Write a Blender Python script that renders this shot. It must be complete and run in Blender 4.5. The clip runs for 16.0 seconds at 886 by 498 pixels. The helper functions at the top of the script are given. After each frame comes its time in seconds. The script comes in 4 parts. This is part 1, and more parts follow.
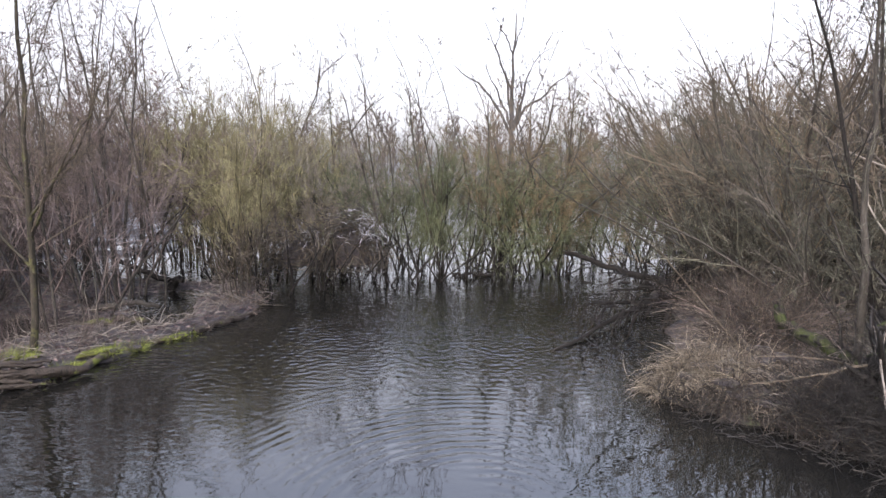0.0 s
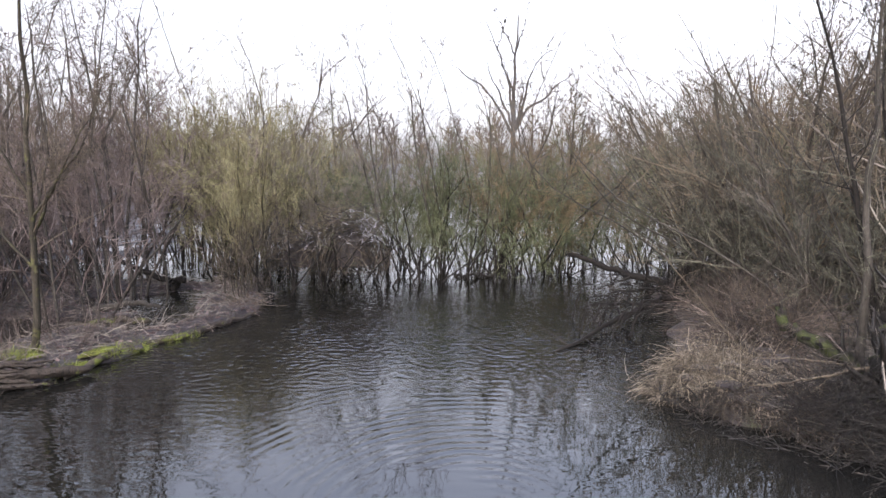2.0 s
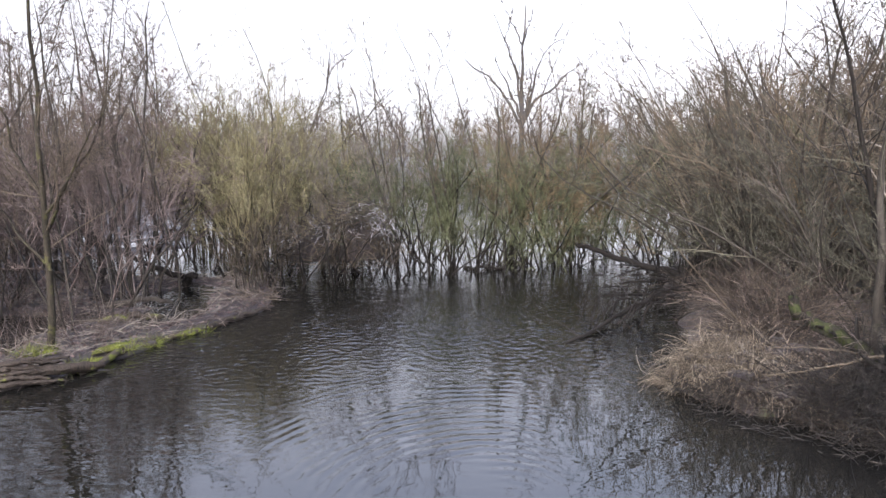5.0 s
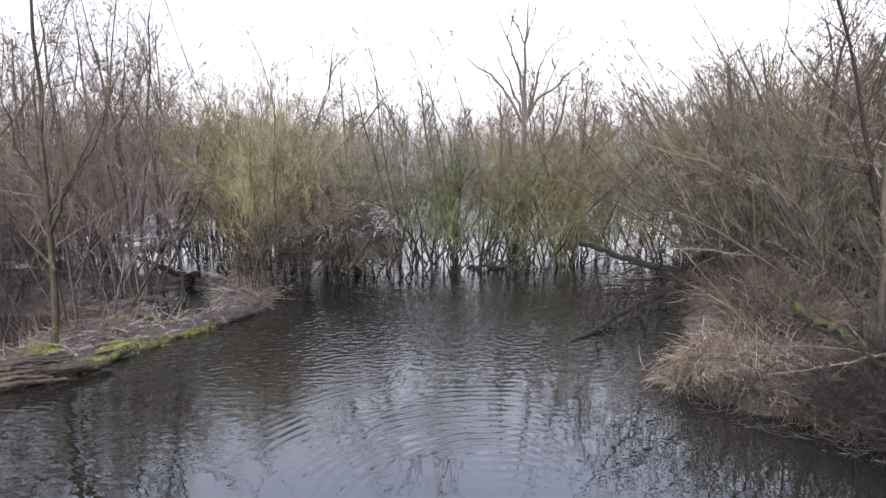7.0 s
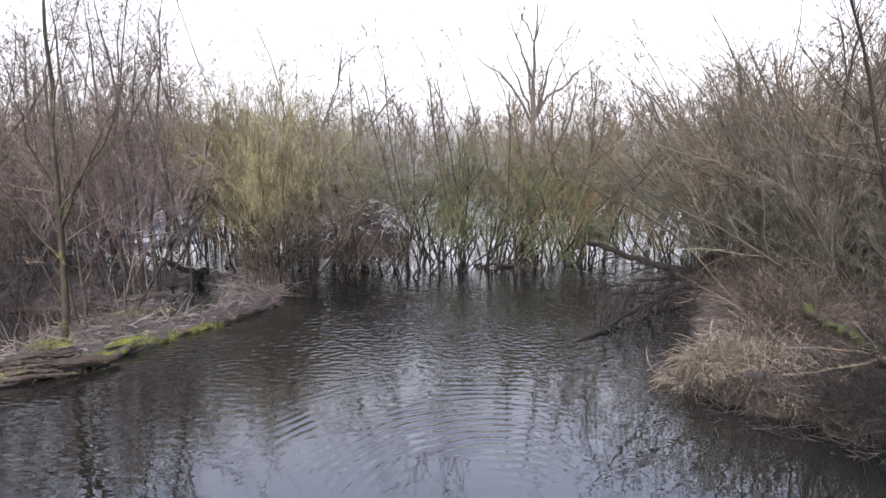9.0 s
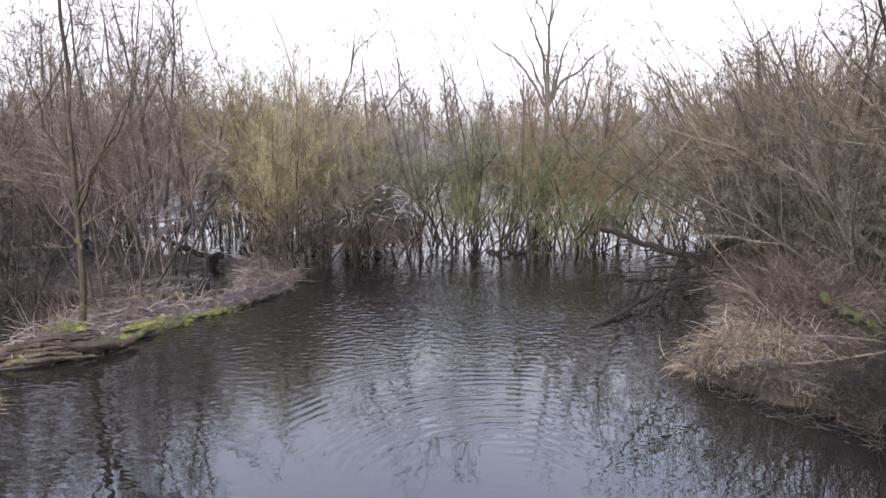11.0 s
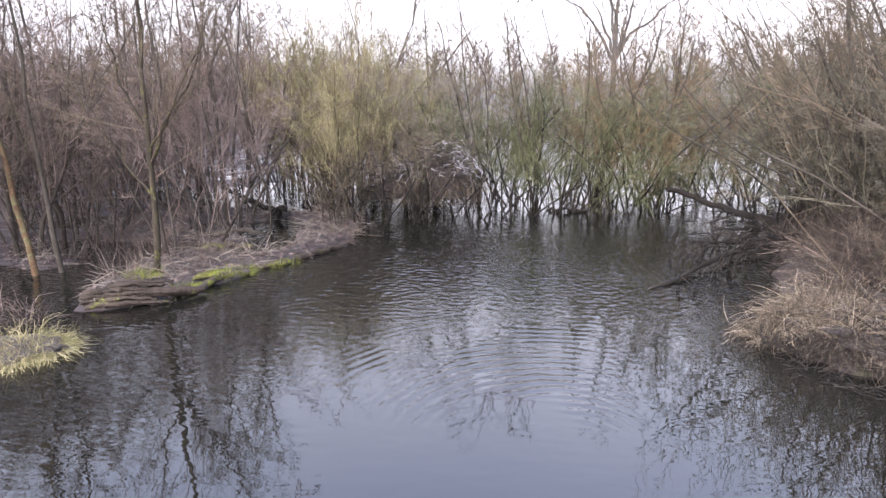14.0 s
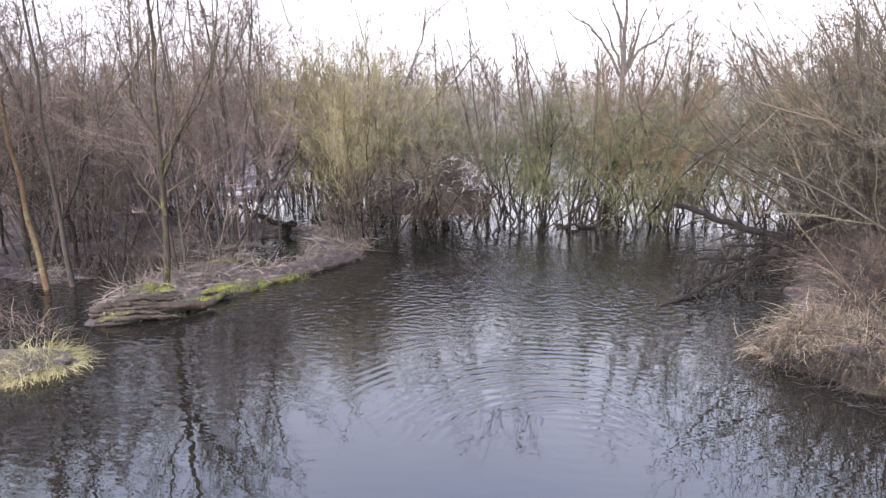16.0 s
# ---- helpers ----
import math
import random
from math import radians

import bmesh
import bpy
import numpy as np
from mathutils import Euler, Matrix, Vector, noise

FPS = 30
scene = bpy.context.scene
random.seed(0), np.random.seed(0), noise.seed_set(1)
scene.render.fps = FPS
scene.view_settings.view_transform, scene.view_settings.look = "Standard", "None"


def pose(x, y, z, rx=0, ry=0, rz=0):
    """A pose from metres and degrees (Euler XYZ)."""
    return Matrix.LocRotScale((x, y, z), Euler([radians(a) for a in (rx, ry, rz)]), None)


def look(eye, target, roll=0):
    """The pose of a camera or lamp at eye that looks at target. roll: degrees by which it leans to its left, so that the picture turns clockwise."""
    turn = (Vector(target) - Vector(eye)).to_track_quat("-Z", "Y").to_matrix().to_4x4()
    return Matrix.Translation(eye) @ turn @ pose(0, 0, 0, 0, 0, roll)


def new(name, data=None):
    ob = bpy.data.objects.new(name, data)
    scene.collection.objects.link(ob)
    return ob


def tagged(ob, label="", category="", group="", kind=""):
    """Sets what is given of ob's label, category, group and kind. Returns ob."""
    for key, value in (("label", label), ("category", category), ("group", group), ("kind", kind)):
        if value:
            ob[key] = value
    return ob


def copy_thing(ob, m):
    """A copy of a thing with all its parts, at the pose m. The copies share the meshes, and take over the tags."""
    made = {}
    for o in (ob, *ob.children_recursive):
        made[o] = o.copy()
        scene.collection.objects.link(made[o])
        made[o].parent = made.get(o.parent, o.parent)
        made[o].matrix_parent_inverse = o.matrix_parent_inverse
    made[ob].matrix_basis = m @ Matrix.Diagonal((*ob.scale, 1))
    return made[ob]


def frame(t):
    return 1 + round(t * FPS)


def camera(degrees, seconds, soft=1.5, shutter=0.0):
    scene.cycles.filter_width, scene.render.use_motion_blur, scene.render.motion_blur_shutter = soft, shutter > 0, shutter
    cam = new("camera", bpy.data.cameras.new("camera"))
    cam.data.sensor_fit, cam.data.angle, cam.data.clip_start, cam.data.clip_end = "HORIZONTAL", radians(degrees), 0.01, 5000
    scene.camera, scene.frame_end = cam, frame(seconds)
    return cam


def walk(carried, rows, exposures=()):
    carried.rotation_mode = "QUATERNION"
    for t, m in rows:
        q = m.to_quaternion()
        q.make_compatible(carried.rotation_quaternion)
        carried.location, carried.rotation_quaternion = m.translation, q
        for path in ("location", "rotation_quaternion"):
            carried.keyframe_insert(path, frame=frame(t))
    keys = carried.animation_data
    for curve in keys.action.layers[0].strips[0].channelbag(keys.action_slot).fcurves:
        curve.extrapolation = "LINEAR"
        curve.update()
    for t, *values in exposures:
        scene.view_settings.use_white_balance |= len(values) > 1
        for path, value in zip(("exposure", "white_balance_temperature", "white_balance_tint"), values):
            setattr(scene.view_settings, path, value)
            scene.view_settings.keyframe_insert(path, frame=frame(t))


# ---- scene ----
cam = camera(70.54, 16.0, soft=1.5)

# ---- the camera: it stands on one spot, 3.4 m above the water, and only turns (seconds, yaw, pitch, roll)
EYE = 3.4
TURNS = [
    (0.0, 0.00, -8.10, 0.00), (0.5, -0.55, -8.41, 0.06), (1.0, -0.62, -8.06, -0.18), (1.5, -0.04, -7.99, -0.25),
    (2.0, 0.15, -8.00, -0.11), (2.5, 0.23, -8.12, -0.11), (3.0, 0.16, -8.29, 0.21), (3.5, 0.43, -8.35, 0.32),
    (4.0, 0.76, -8.49, 0.46), (6.5, 0.92, -8.74, 0.87), (7.0, 1.15, -8.77, 0.82), (7.5, 1.41, -8.73, 0.87),
    (8.0, 1.58, -8.73, 0.74), (8.5, 1.87, -8.73, 0.61), (9.0, 1.90, -8.92, 0.50), (11.3, 3.65, -10.70, 0.48),
    (11.5, 4.19, -11.11, 0.59), (12.0, 5.58, -12.16, 0.48), (12.5, 6.63, -13.10, 0.49), (13.0, 7.56, -14.06, 0.52),
    (13.5, 7.87, -14.23, 0.43), (14.0, 8.55, -14.12, 0.38), (14.5, 8.73, -13.66, 0.31), (15.0, 8.98, -13.27, 0.26),
    (15.5, 9.29, -12.98, 0.25), (16.0, 9.34, -12.69, 0.37),
]
walk(cam, [(t, pose(0, 0, EYE, 90 + p, r, y)) for t, y, p, r in TURNS], exposures=[(0.0, 0.36, 6120, 17), (9.0, 0.53, 6160, 18), (11.5, 0.59, 6190, 20), (13.5, 0.84, 6190, 21), (16.0, 0.86, 6190, 21)])

# ---- light: a bright, white winter overcast
world = bpy.data.worlds.new("overcast_sky")
scene.world = world
world.use_nodes = True
wn, wl = world.node_tree.nodes, world.node_tree.links
wn.clear()
sky = wn.new("ShaderNodeTexSky")
sky.sky_type, sky.sun_disc = "NISHITA", False
sky.sun_elevation, sky.sun_rotation = radians(38), radians(200)
sky.air_density, sky.dust_density, sky.ozone_density = 1.0, 3.0, 1.0
pale = wn.new("ShaderNodeHueSaturation")
back = wn.new("ShaderNodeBackground")
back.inputs["Strength"].default_value = 0.15
wout = wn.new("ShaderNodeOutputWorld")
# cloud cover: brighter overhead than at the horizon
where, parts_of = wn.new("ShaderNodeTexCoord"), wn.new("ShaderNodeSeparateXYZ")
rise = wn.new("ShaderNodeMapRange")
rise.inputs["From Min"].default_value, rise.inputs["From Max"].default_value = 0.18, 0.76
rise.inputs["To Min"].default_value, rise.inputs["To Max"].default_value = 2.0, 5.2
cover = wn.new("ShaderNodeMix")
cover.data_type, cover.blend_type = "RGBA", "MULTIPLY"
cover.inputs["Factor"].default_value = 1.0
wl.new(where.outputs["Generated"], parts_of.inputs[0])
wl.new(parts_of.outputs["Z"], rise.inputs["Value"])
wl.new(sky.outputs[0], pale.inputs["Color"])
wl.new(pale.outputs[0], cover.inputs["A"])
wl.new(rise.outputs[0], cover.inputs["B"])
# white haze low down, a little blue through the cloud higher up
blue = wn.new("ShaderNodeMapRange")
blue.inputs["From Min"].default_value, blue.inputs["From Max"].default_value = 0.28, 0.7
blue.inputs["To Min"].default_value, blue.inputs["To Max"].default_value = 0.10, 0.75
wl.new(parts_of.outputs["Z"], blue.inputs["Value"])
wl.new(blue.outputs[0], pale.inputs["Saturation"])
wl.new(cover.outputs["Result"], back.inputs["Color"])
wl.new(back.outputs[0], wout.inputs["Surface"])

sun = new("sun", bpy.data.lights.new("sun", "SUN"))
sun.data.energy, sun.data.angle, sun.data.color = 0.5, radians(25), (1.0, 0.97, 0.93)
sun.matrix_world = look((-6, -12, 14), (0, 10, 0))


# ---- materials
def nodes_of(name):
    m = bpy.data.materials.new(name)
    m.use_nodes = True
    n, l = m.node_tree.nodes, m.node_tree.links
    return m, n, l, n["Principled BSDF"]


def ramp(n, stops):
    r = n.new("ShaderNodeValToRGB")
    while len(r.color_ramp.elements) < len(stops):
        r.color_ramp.elements.new(0.5)
    for e, (at, c) in zip(r.color_ramp.elements, stops):
        e.position, e.color = at, (*c, 1)
    return r


def maths(n, l, op, a, b):
    m = n.new("ShaderNodeMath")
    m.operation = op
    for i, v in enumerate((a, b)):
        if isinstance(v, (int, float)):
            m.inputs[i].default_value = v
        else:
            l.new(v, m.inputs[i])
    return m.outputs[0]


def noise_tex(n, l, scale, detail=3.0, vec=None, rough=0.55):
    t = n.new("ShaderNodeTexNoise")
    t.inputs["Scale"].default_value, t.inputs["Detail"].default_value = scale, detail
    t.inputs["Roughness"].default_value = rough
    if vec is not None:
        l.new(vec, t.inputs["Vector"])
    return t.outputs["Fac"]


def twig_material(name, dark, mid, light, rough=0.75):
    """Thin bark: each twig has its own tone, each plant its own shift."""
    m, n, l, b = nodes_of(name)
    geo, obj = n.new("ShaderNodeNewGeometry"), n.new("ShaderNodeObjectInfo")
    tc = n.new("ShaderNodeTexCoord")
    big = noise_tex(n, l, 1.3, 2.0, tc.outputs["Object"])
    f = maths(n, l, "MULTIPLY", geo.outputs["Random Per Island"], 0.55)
    f = maths(n, l, "ADD", f, maths(n, l, "MULTIPLY", obj.outputs["Random"], 0.2))
    f = maths(n, l, "ADD", f, maths(n, l, "MULTIPLY", maths(n, l, "SUBTRACT", big, 0.3), 0.6))
    r = ramp(n, [(0.05, tuple(c * 0.46 for c in dark)), (0.5, tuple(c * 0.6 for c in mid)), (0.95, tuple(c * 0.88 for c in light))])
    l.new(f, r.inputs[0])
    l.new(r.outputs[0], b.inputs["Base Color"])
    b.inputs["Roughness"].default_value = rough
    b.inputs["Specular IOR Level"].default_value = 0.12
    return m


def bark_material(name, dark, light, moss=None, moss_amount=0.5, rough=0.85):
    """Thick bark with furrows, blotches and, if given, moss."""
    m, n, l, b = nodes_of(name)
    tc = n.new("ShaderNodeTexCoord")
    mp = n.new("ShaderNodeMapping")
    mp.inputs["Scale"].default_value = (1, 1, 0.22)
    l.new(tc.outputs["Object"], mp.inputs[0])
    fine = noise_tex(n, l, 45, 4.0, mp.outputs[0], 0.65)
    big = noise_tex(n, l, 3.0, 3.0, tc.outputs["Object"])
    f = maths(n, l, "ADD", maths(n, l, "MULTIPLY", fine, 0.6), maths(n, l, "MULTIPLY", big, 0.4))
    r = ramp(n, [(0.32, tuple(c * 0.52 for c in dark)), (0.68, tuple(c * 0.52 for c in light))])
    l.new(f, r.inputs[0])
    col = r.outputs[0]
    if moss:
        mx = n.new("ShaderNodeMix")
        mx.data_type = "RGBA"
        g = ramp(n, [(0.62 - 0.3 * moss_amount, (0, 0, 0)), (0.72 - 0.3 * moss_amount, (1, 1, 1))])
        l.new(noise_tex(n, l, 5.0, 4.0, tc.outputs["Object"], 0.6), g.inputs[0])
        mr = ramp(n, [(0.3, tuple(c * 0.5 for c in moss)), (0.7, moss)])
        l.new(noise_tex(n, l, 30, 3.0, tc.outputs["Object"]), mr.inputs[0])
        l.new(g.outputs[0], mx.inputs["Factor"])
        l.new(col, mx.inputs["A"])
        l.new(mr.outputs[0], mx.inputs["B"])
        col = mx.outputs["Result"]
    l.new(col, b.inputs["Base Color"])
    b.inputs["Roughness"].default_value = rough
    b.inputs["Specular IOR Level"].default_value = 0.15
    bp = n.new("ShaderNodeBump")
    bp.inputs["Strength"].default_value, bp.inputs["Distance"].default_value = 0.7, 0.02
    l.new(fine, bp.inputs["Height"])
    l.new(bp.outputs[0], b.inputs["Normal"])
    return m


TWIG_OLIVE = twig_material("olive_willow_twigs", (0.11, 0.096, 0.05), (0.25, 0.218, 0.112), (0.42, 0.375, 0.205))
TWIG_GREEN = twig_material("green_lichened_twigs", (0.050, 0.055, 0.028), (0.120, 0.128, 0.064), (0.215, 0.226, 0.12))
TWIG_LICHEN = twig_material("grey_green_twigs", (0.0405, 0.0387, 0.027), (0.099, 0.0918, 0.063), (0.198, 0.184, 0.135))
TWIG_GREY = twig_material("grey_brown_twigs", (0.085, 0.072, 0.061), (0.20, 0.17, 0.14), (0.29, 0.255, 0.21))
TWIG_BROWN = twig_material("brown_willow_twigs", (0.0528, 0.0422, 0.0299), (0.128, 0.101, 0.0704), (0.238, 0.194, 0.136))
TWIG_RED = twig_material("purple_brown_twigs", (0.076, 0.057, 0.050), (0.19, 0.146, 0.124), (0.29, 0.232, 0.2))
TWIG_ORANGE = twig_material("orange_brown_willow_twigs", (0.0828, 0.0607, 0.035), (0.184, 0.132, 0.0718), (0.313, 0.239, 0.138))
TWIG_FAR = twig_material("grey_far_twigs", (0.07, 0.058, 0.052), (0.14, 0.118, 0.105), (0.22, 0.19, 0.17))
# near-black: wet wood, and the shade under the right bank's sedge put into colour
TWIG_DARK = twig_material("dark_wet_and_shaded_twigs", (0.016, 0.014, 0.012), (0.03, 0.026, 0.022), (0.06, 0.052, 0.043), 0.5)
TWIG_PALE = twig_material("pale_dead_wood", (0.2, 0.17, 0.14), (0.32, 0.28, 0.23), (0.45, 0.40, 0.33))
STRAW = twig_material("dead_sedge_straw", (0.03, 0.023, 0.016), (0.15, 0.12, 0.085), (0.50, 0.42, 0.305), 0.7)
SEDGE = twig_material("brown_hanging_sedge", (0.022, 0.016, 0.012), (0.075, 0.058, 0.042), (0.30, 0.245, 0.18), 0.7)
REED = twig_material("dead_reed_red_brown", (0.06, 0.045, 0.038), (0.145, 0.11, 0.091), (0.32, 0.26, 0.22), 0.7)
GRASS = twig_material("winter_grass", (0.12, 0.12, 0.04), (0.32, 0.29, 0.13), (0.52, 0.46, 0.28), 0.6)
MOSSGRASS = twig_material("bright_moss_blades", (0.10, 0.125, 0.02), (0.21, 0.24, 0.045), (0.38, 0.39, 0.12), 0.7)
LITTER = twig_material("wet_leaf_litter", (0.07, 0.05, 0.046), (0.18, 0.13, 0.118), (0.30, 0.235, 0.215), 0.7)
MOSS = bark_material("yellow_green_moss", (0.05, 0.05, 0.014), (0.19, 0.19, 0.05), (0.14, 0.155, 0.03), 0.5, 0.95)
# the pale lavender end paints the sky's glints on wet leaves into the colour
GLINTLEAF = twig_material("wet_debris_painted_glints", (0.06, 0.058, 0.062), (0.34, 0.325, 0.345), (0.75, 0.73, 0.77), 0.35)
BARK_GREY = bark_material("grey_bark", (0.035, 0.03, 0.025), (0.13, 0.112, 0.088))
BARK_OLIVE = bark_material("olive_alder_bark", (0.03, 0.025, 0.016), (0.14, 0.117, 0.075), (0.09, 0.095, 0.035), 0.3)
BARK_TRUNK = bark_material("mottled_alder_bark", (0.02, 0.017, 0.012), (0.10, 0.083, 0.058), (0.085, 0.08, 0.032), 0.3)
BARK_ORANGE = bark_material("orange_alder_bark", (0.075, 0.046, 0.026), (0.25, 0.155, 0.085), (0.12, 0.11, 0.055), 0.5)
BARK_DARK = bark_material("dark_wet_bark", (0.012, 0.010, 0.009), (0.045, 0.038, 0.03))
BARK_DEAD = bark_material("weathered_dead_wood", (0.07, 0.064, 0.058), (0.17, 0.155, 0.14))
BARK_MOSS = bark_material("mossy_rotten_wood", (0.03, 0.022, 0.016), (0.14, 0.115, 0.085), (0.11, 0.12, 0.025), 0.4)
BARK_MOSSY = bark_material("thick_moss_on_dark_wood", (0.02, 0.016, 0.012), (0.06, 0.05, 0.04), (0.040, 0.047, 0.015), 0.55)
BARK_OLD = bark_material("black_old_willow_bark", (0.008, 0.007, 0.006), (0.04, 0.034, 0.027), (0.06, 0.068, 0.02), 0.2)
BARK_ROT = bark_material("split_rotten_log_wood", (0.010, 0.008, 0.007), (0.12, 0.095, 0.072), (0.13, 0.14, 0.03), 0.0)


def ground_material():
    m, n, l, b = nodes_of("marsh_ground")
    tc = n.new("ShaderNodeTexCoord")
    fine = noise_tex(n, l, 22, 5.0, tc.outputs["Object"], 0.7)
    big = noise_tex(n, l, 0.7, 3.0, tc.outputs["Object"])
    f = maths(n, l, "ADD", maths(n, l, "MULTIPLY", fine, 0.65), maths(n, l, "MULTIPLY", big, 0.35))
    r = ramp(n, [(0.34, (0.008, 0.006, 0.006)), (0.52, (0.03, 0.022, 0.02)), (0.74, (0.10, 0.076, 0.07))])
    l.new(f, r.inputs[0])
    g = ramp(n, [(0.60, (0, 0, 0)), (0.70, (1, 1, 1))])
    l.new(noise_tex(n, l, 1.6, 5.0, tc.outputs["Object"], 0.65), g.inputs[0])
    mx = n.new("ShaderNodeMix")
    mx.data_type = "RGBA"
    l.new(g.outputs[0], mx.inputs["Factor"])
    l.new(r.outputs[0], mx.inputs["A"])
    mx.inputs["B"].default_value = (0.05, 0.055, 0.018, 1)
    l.new(mx.outputs["Result"], b.inputs["Base Color"])
    rr = ramp(n, [(0.35, (0.3, 0.3, 0.3)), (0.6, (0.85, 0.85, 0.85))])
    l.new(big, rr.inputs[0])
    l.new(rr.outputs[0], b.inputs["Roughness"])
    bp = n.new("ShaderNodeBump")
    bp.inputs["Strength"].default_value, bp.inputs["Distance"].default_value = 1.0, 0.05
    l.new(fine, bp.inputs["Height"])
    l.new(bp.outputs[0], b.inputs["Normal"])
    return m


def water_material():
    m, n, l, b = nodes_of("dark_pond_water")
    tc = n.new("ShaderNodeTexCoord")
    murk = ramp(n, [(0.3, (0.004, 0.004, 0.0035)), (0.7, (0.009, 0.0085, 0.007))])
    l.new(noise_tex(n, l, 0.5, 3.0, tc.outputs["Object"]), murk.inputs[0])
    l.new(murk.outputs[0], b.inputs["Base Color"])
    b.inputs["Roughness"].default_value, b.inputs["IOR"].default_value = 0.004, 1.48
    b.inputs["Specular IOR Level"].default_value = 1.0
    # small wind ripples over the whole pond, in drifting patches
    patch = ramp(n, [(0.35, (0.25, 0.25, 0.25)), (0.65, (1, 1, 1))])
    l.new(noise_tex(n, l, 0.35, 2.0, tc.outputs["Object"]), patch.inputs[0])
    lay = n.new("ShaderNodeMapping")
    lay.inputs["Scale"].default_value = (2.6, 6.5, 1.0)
    l.new(tc.outputs["Object"], lay.inputs[0])
    h1 = maths(n, l, "MULTIPLY", noise_tex(n, l, 1.0, 0.6, lay.outputs[0], 0.5), maths(n, l, "MULTIPLY", patch.outputs[0], 0.34))
    h2 = maths(n, l, "MULTIPLY", noise_tex(n, l, 1.6, 1.0, tc.outputs["Object"]), 0.15)
    # a train of rings running out to the far side
    mp = n.new("ShaderNodeMapping")
    mp.inputs["Location"].default_value = (-0.4, -5.6, 0)
    l.new(tc.outputs["Object"], mp.inputs[0])
    ring = n.new("ShaderNodeTexWave")
    ring.wave_type, ring.rings_direction = "RINGS", "Z"
    ring.inputs["Scale"].default_value, ring.inputs["Distortion"].default_value = 1.85, 3.2
    ring.inputs["Detail"].default_value, ring.inputs["Detail Scale"].default_value = 2.0, 1.2
    l.new(mp.outputs[0], ring.inputs["Vector"])
    dist = n.new("ShaderNodeVectorMath")
    dist.operation = "DISTANCE"
    l.new(tc.outputs["Object"], dist.inputs[0])
    dist.inputs[1].default_value = (-0.6, 7.6, 0)
    mask = ramp(n, [(0.15, (1, 1, 1)), (0.72, (0, 0, 0))])
    mask.color_ramp.interpolation = "EASE"
    l.new(maths(n, l, "DIVIDE", dist.outputs["Value"], 3.6), mask.inputs[0])
    broken = ramp(n, [(0.40, (0, 0, 0)), (0.62, (0.9, 0.9, 0.9))])
    l.new(noise_tex(n, l, 0.9, 2.0, tc.outputs["Object"]), broken.inputs[0])
    h3 = maths(n, l, "MULTIPLY", maths(n, l, "MULTIPLY", ring.outputs["Fac"], mask.outputs[0]), broken.outputs[0])
    # livelier ripples on the open middle and far water
    reach = n.new("ShaderNodeSeparateXYZ")
    l.new(tc.outputs["Object"], reach.inputs[0])
    away = ramp(n, [(0.42, (0, 0, 0)), (0.56, (1, 1, 1)), (0.66, (1, 1, 1)), (0.80, (0.35, 0.35, 0.35))])
    l.new(maths(n, l, "DIVIDE", reach.outputs["Y"], 20.0), away.inputs[0])
    wide = n.new("ShaderNodeMapping")
    wide.inputs["Scale"].default_value = (7.5, 8.0, 1.0)
    l.new(tc.outputs["Object"], wide.inputs[0])
    h4 = maths(n, l, "MULTIPLY", noise_tex(n, l, 1.0, 0.4, wide.outputs[0], 0.5), maths(n, l, "MULTIPLY", away.outputs[0], 4.2))
    # a short chop in drifting patches, calm in the middle of the near water
    calm = ramp(n, [(0.52, (0.08, 0.08, 0.08)), (0.92, (1, 1, 1))])
    near = n.new("ShaderNodeVectorMath")
    near.operation = "DISTANCE"
    l.new(tc.outputs["Object"], near.inputs[0])
    near.inputs[1].default_value = (1.2, 2.5, 0)
    l.new(maths(n, l, "DIVIDE", near.outputs["Value"], 10.0), calm.inputs[0])
    short = n.new("ShaderNodeMapping")
    short.inputs["Scale"].default_value = (4.2, 8.5, 1.0)
    l.new(tc.outputs["Object"], short.inputs[0])
    h5 = maths(n, l, "MULTIPLY", noise_tex(n, l, 1.0, 1.2, short.outputs[0], 0.5), maths(n, l, "MULTIPLY", calm.outputs[0], 1.7))
    h = maths(n, l, "ADD", maths(n, l, "ADD", maths(n, l, "ADD", maths(n, l, "ADD", h1, h2), h3), h4), h5)
    bp = n.new("ShaderNodeBump")
    bp.inputs["Strength"].default_value, bp.inputs["Distance"].default_value = 1.0, 0.006
    l.new(h, bp.inputs["Height"])
    l.new(bp.outputs[0], b.inputs["Normal"])
    return m


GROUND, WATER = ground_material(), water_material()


# ---- mesh builders
def unit(v):
    return v / np.maximum(np.linalg.norm(v, axis=-1, keepdims=True), 1e-9)


def grow(rng, start, way, length, n, up=0.0, wander=0.1):
    """Paths of n points that wander from their starts and bend towards the sky (up > 0) or the ground."""
    p = np.empty((len(start), n, 3))
    p[:, 0], d, step = start, unit(way), (np.asarray(length) / (n - 1))[:, None]
    for i in range(1, n):
        d = unit(d + rng.normal(0, wander, d.shape) + (0, 0, up))
        p[:, i] = p[:, i - 1] + d * step
    return p


def sprout(rng, p, per, lo, hi, angle):
    """Starts, ways, parents and places along them for per shoots on each path."""
    m, n = p.shape[:2]
    k = np.repeat(np.arange(m), per)
    s = rng.uniform(lo, hi, len(k))
    f = s * (n - 1)
    i = np.minimum(f.astype(int), n - 2)
    a, b = p[k, i], p[k, i + 1]
    t = unit(b - a)
    side = unit(np.cross(t, rng.normal(0, 1, t.shape)))
    w = np.radians(rng.normal(angle, angle * 0.3, len(k)))[:, None]
    return a + (b - a) * (f - i)[:, None], t * np.cos(w) + side * np.sin(w), k, s


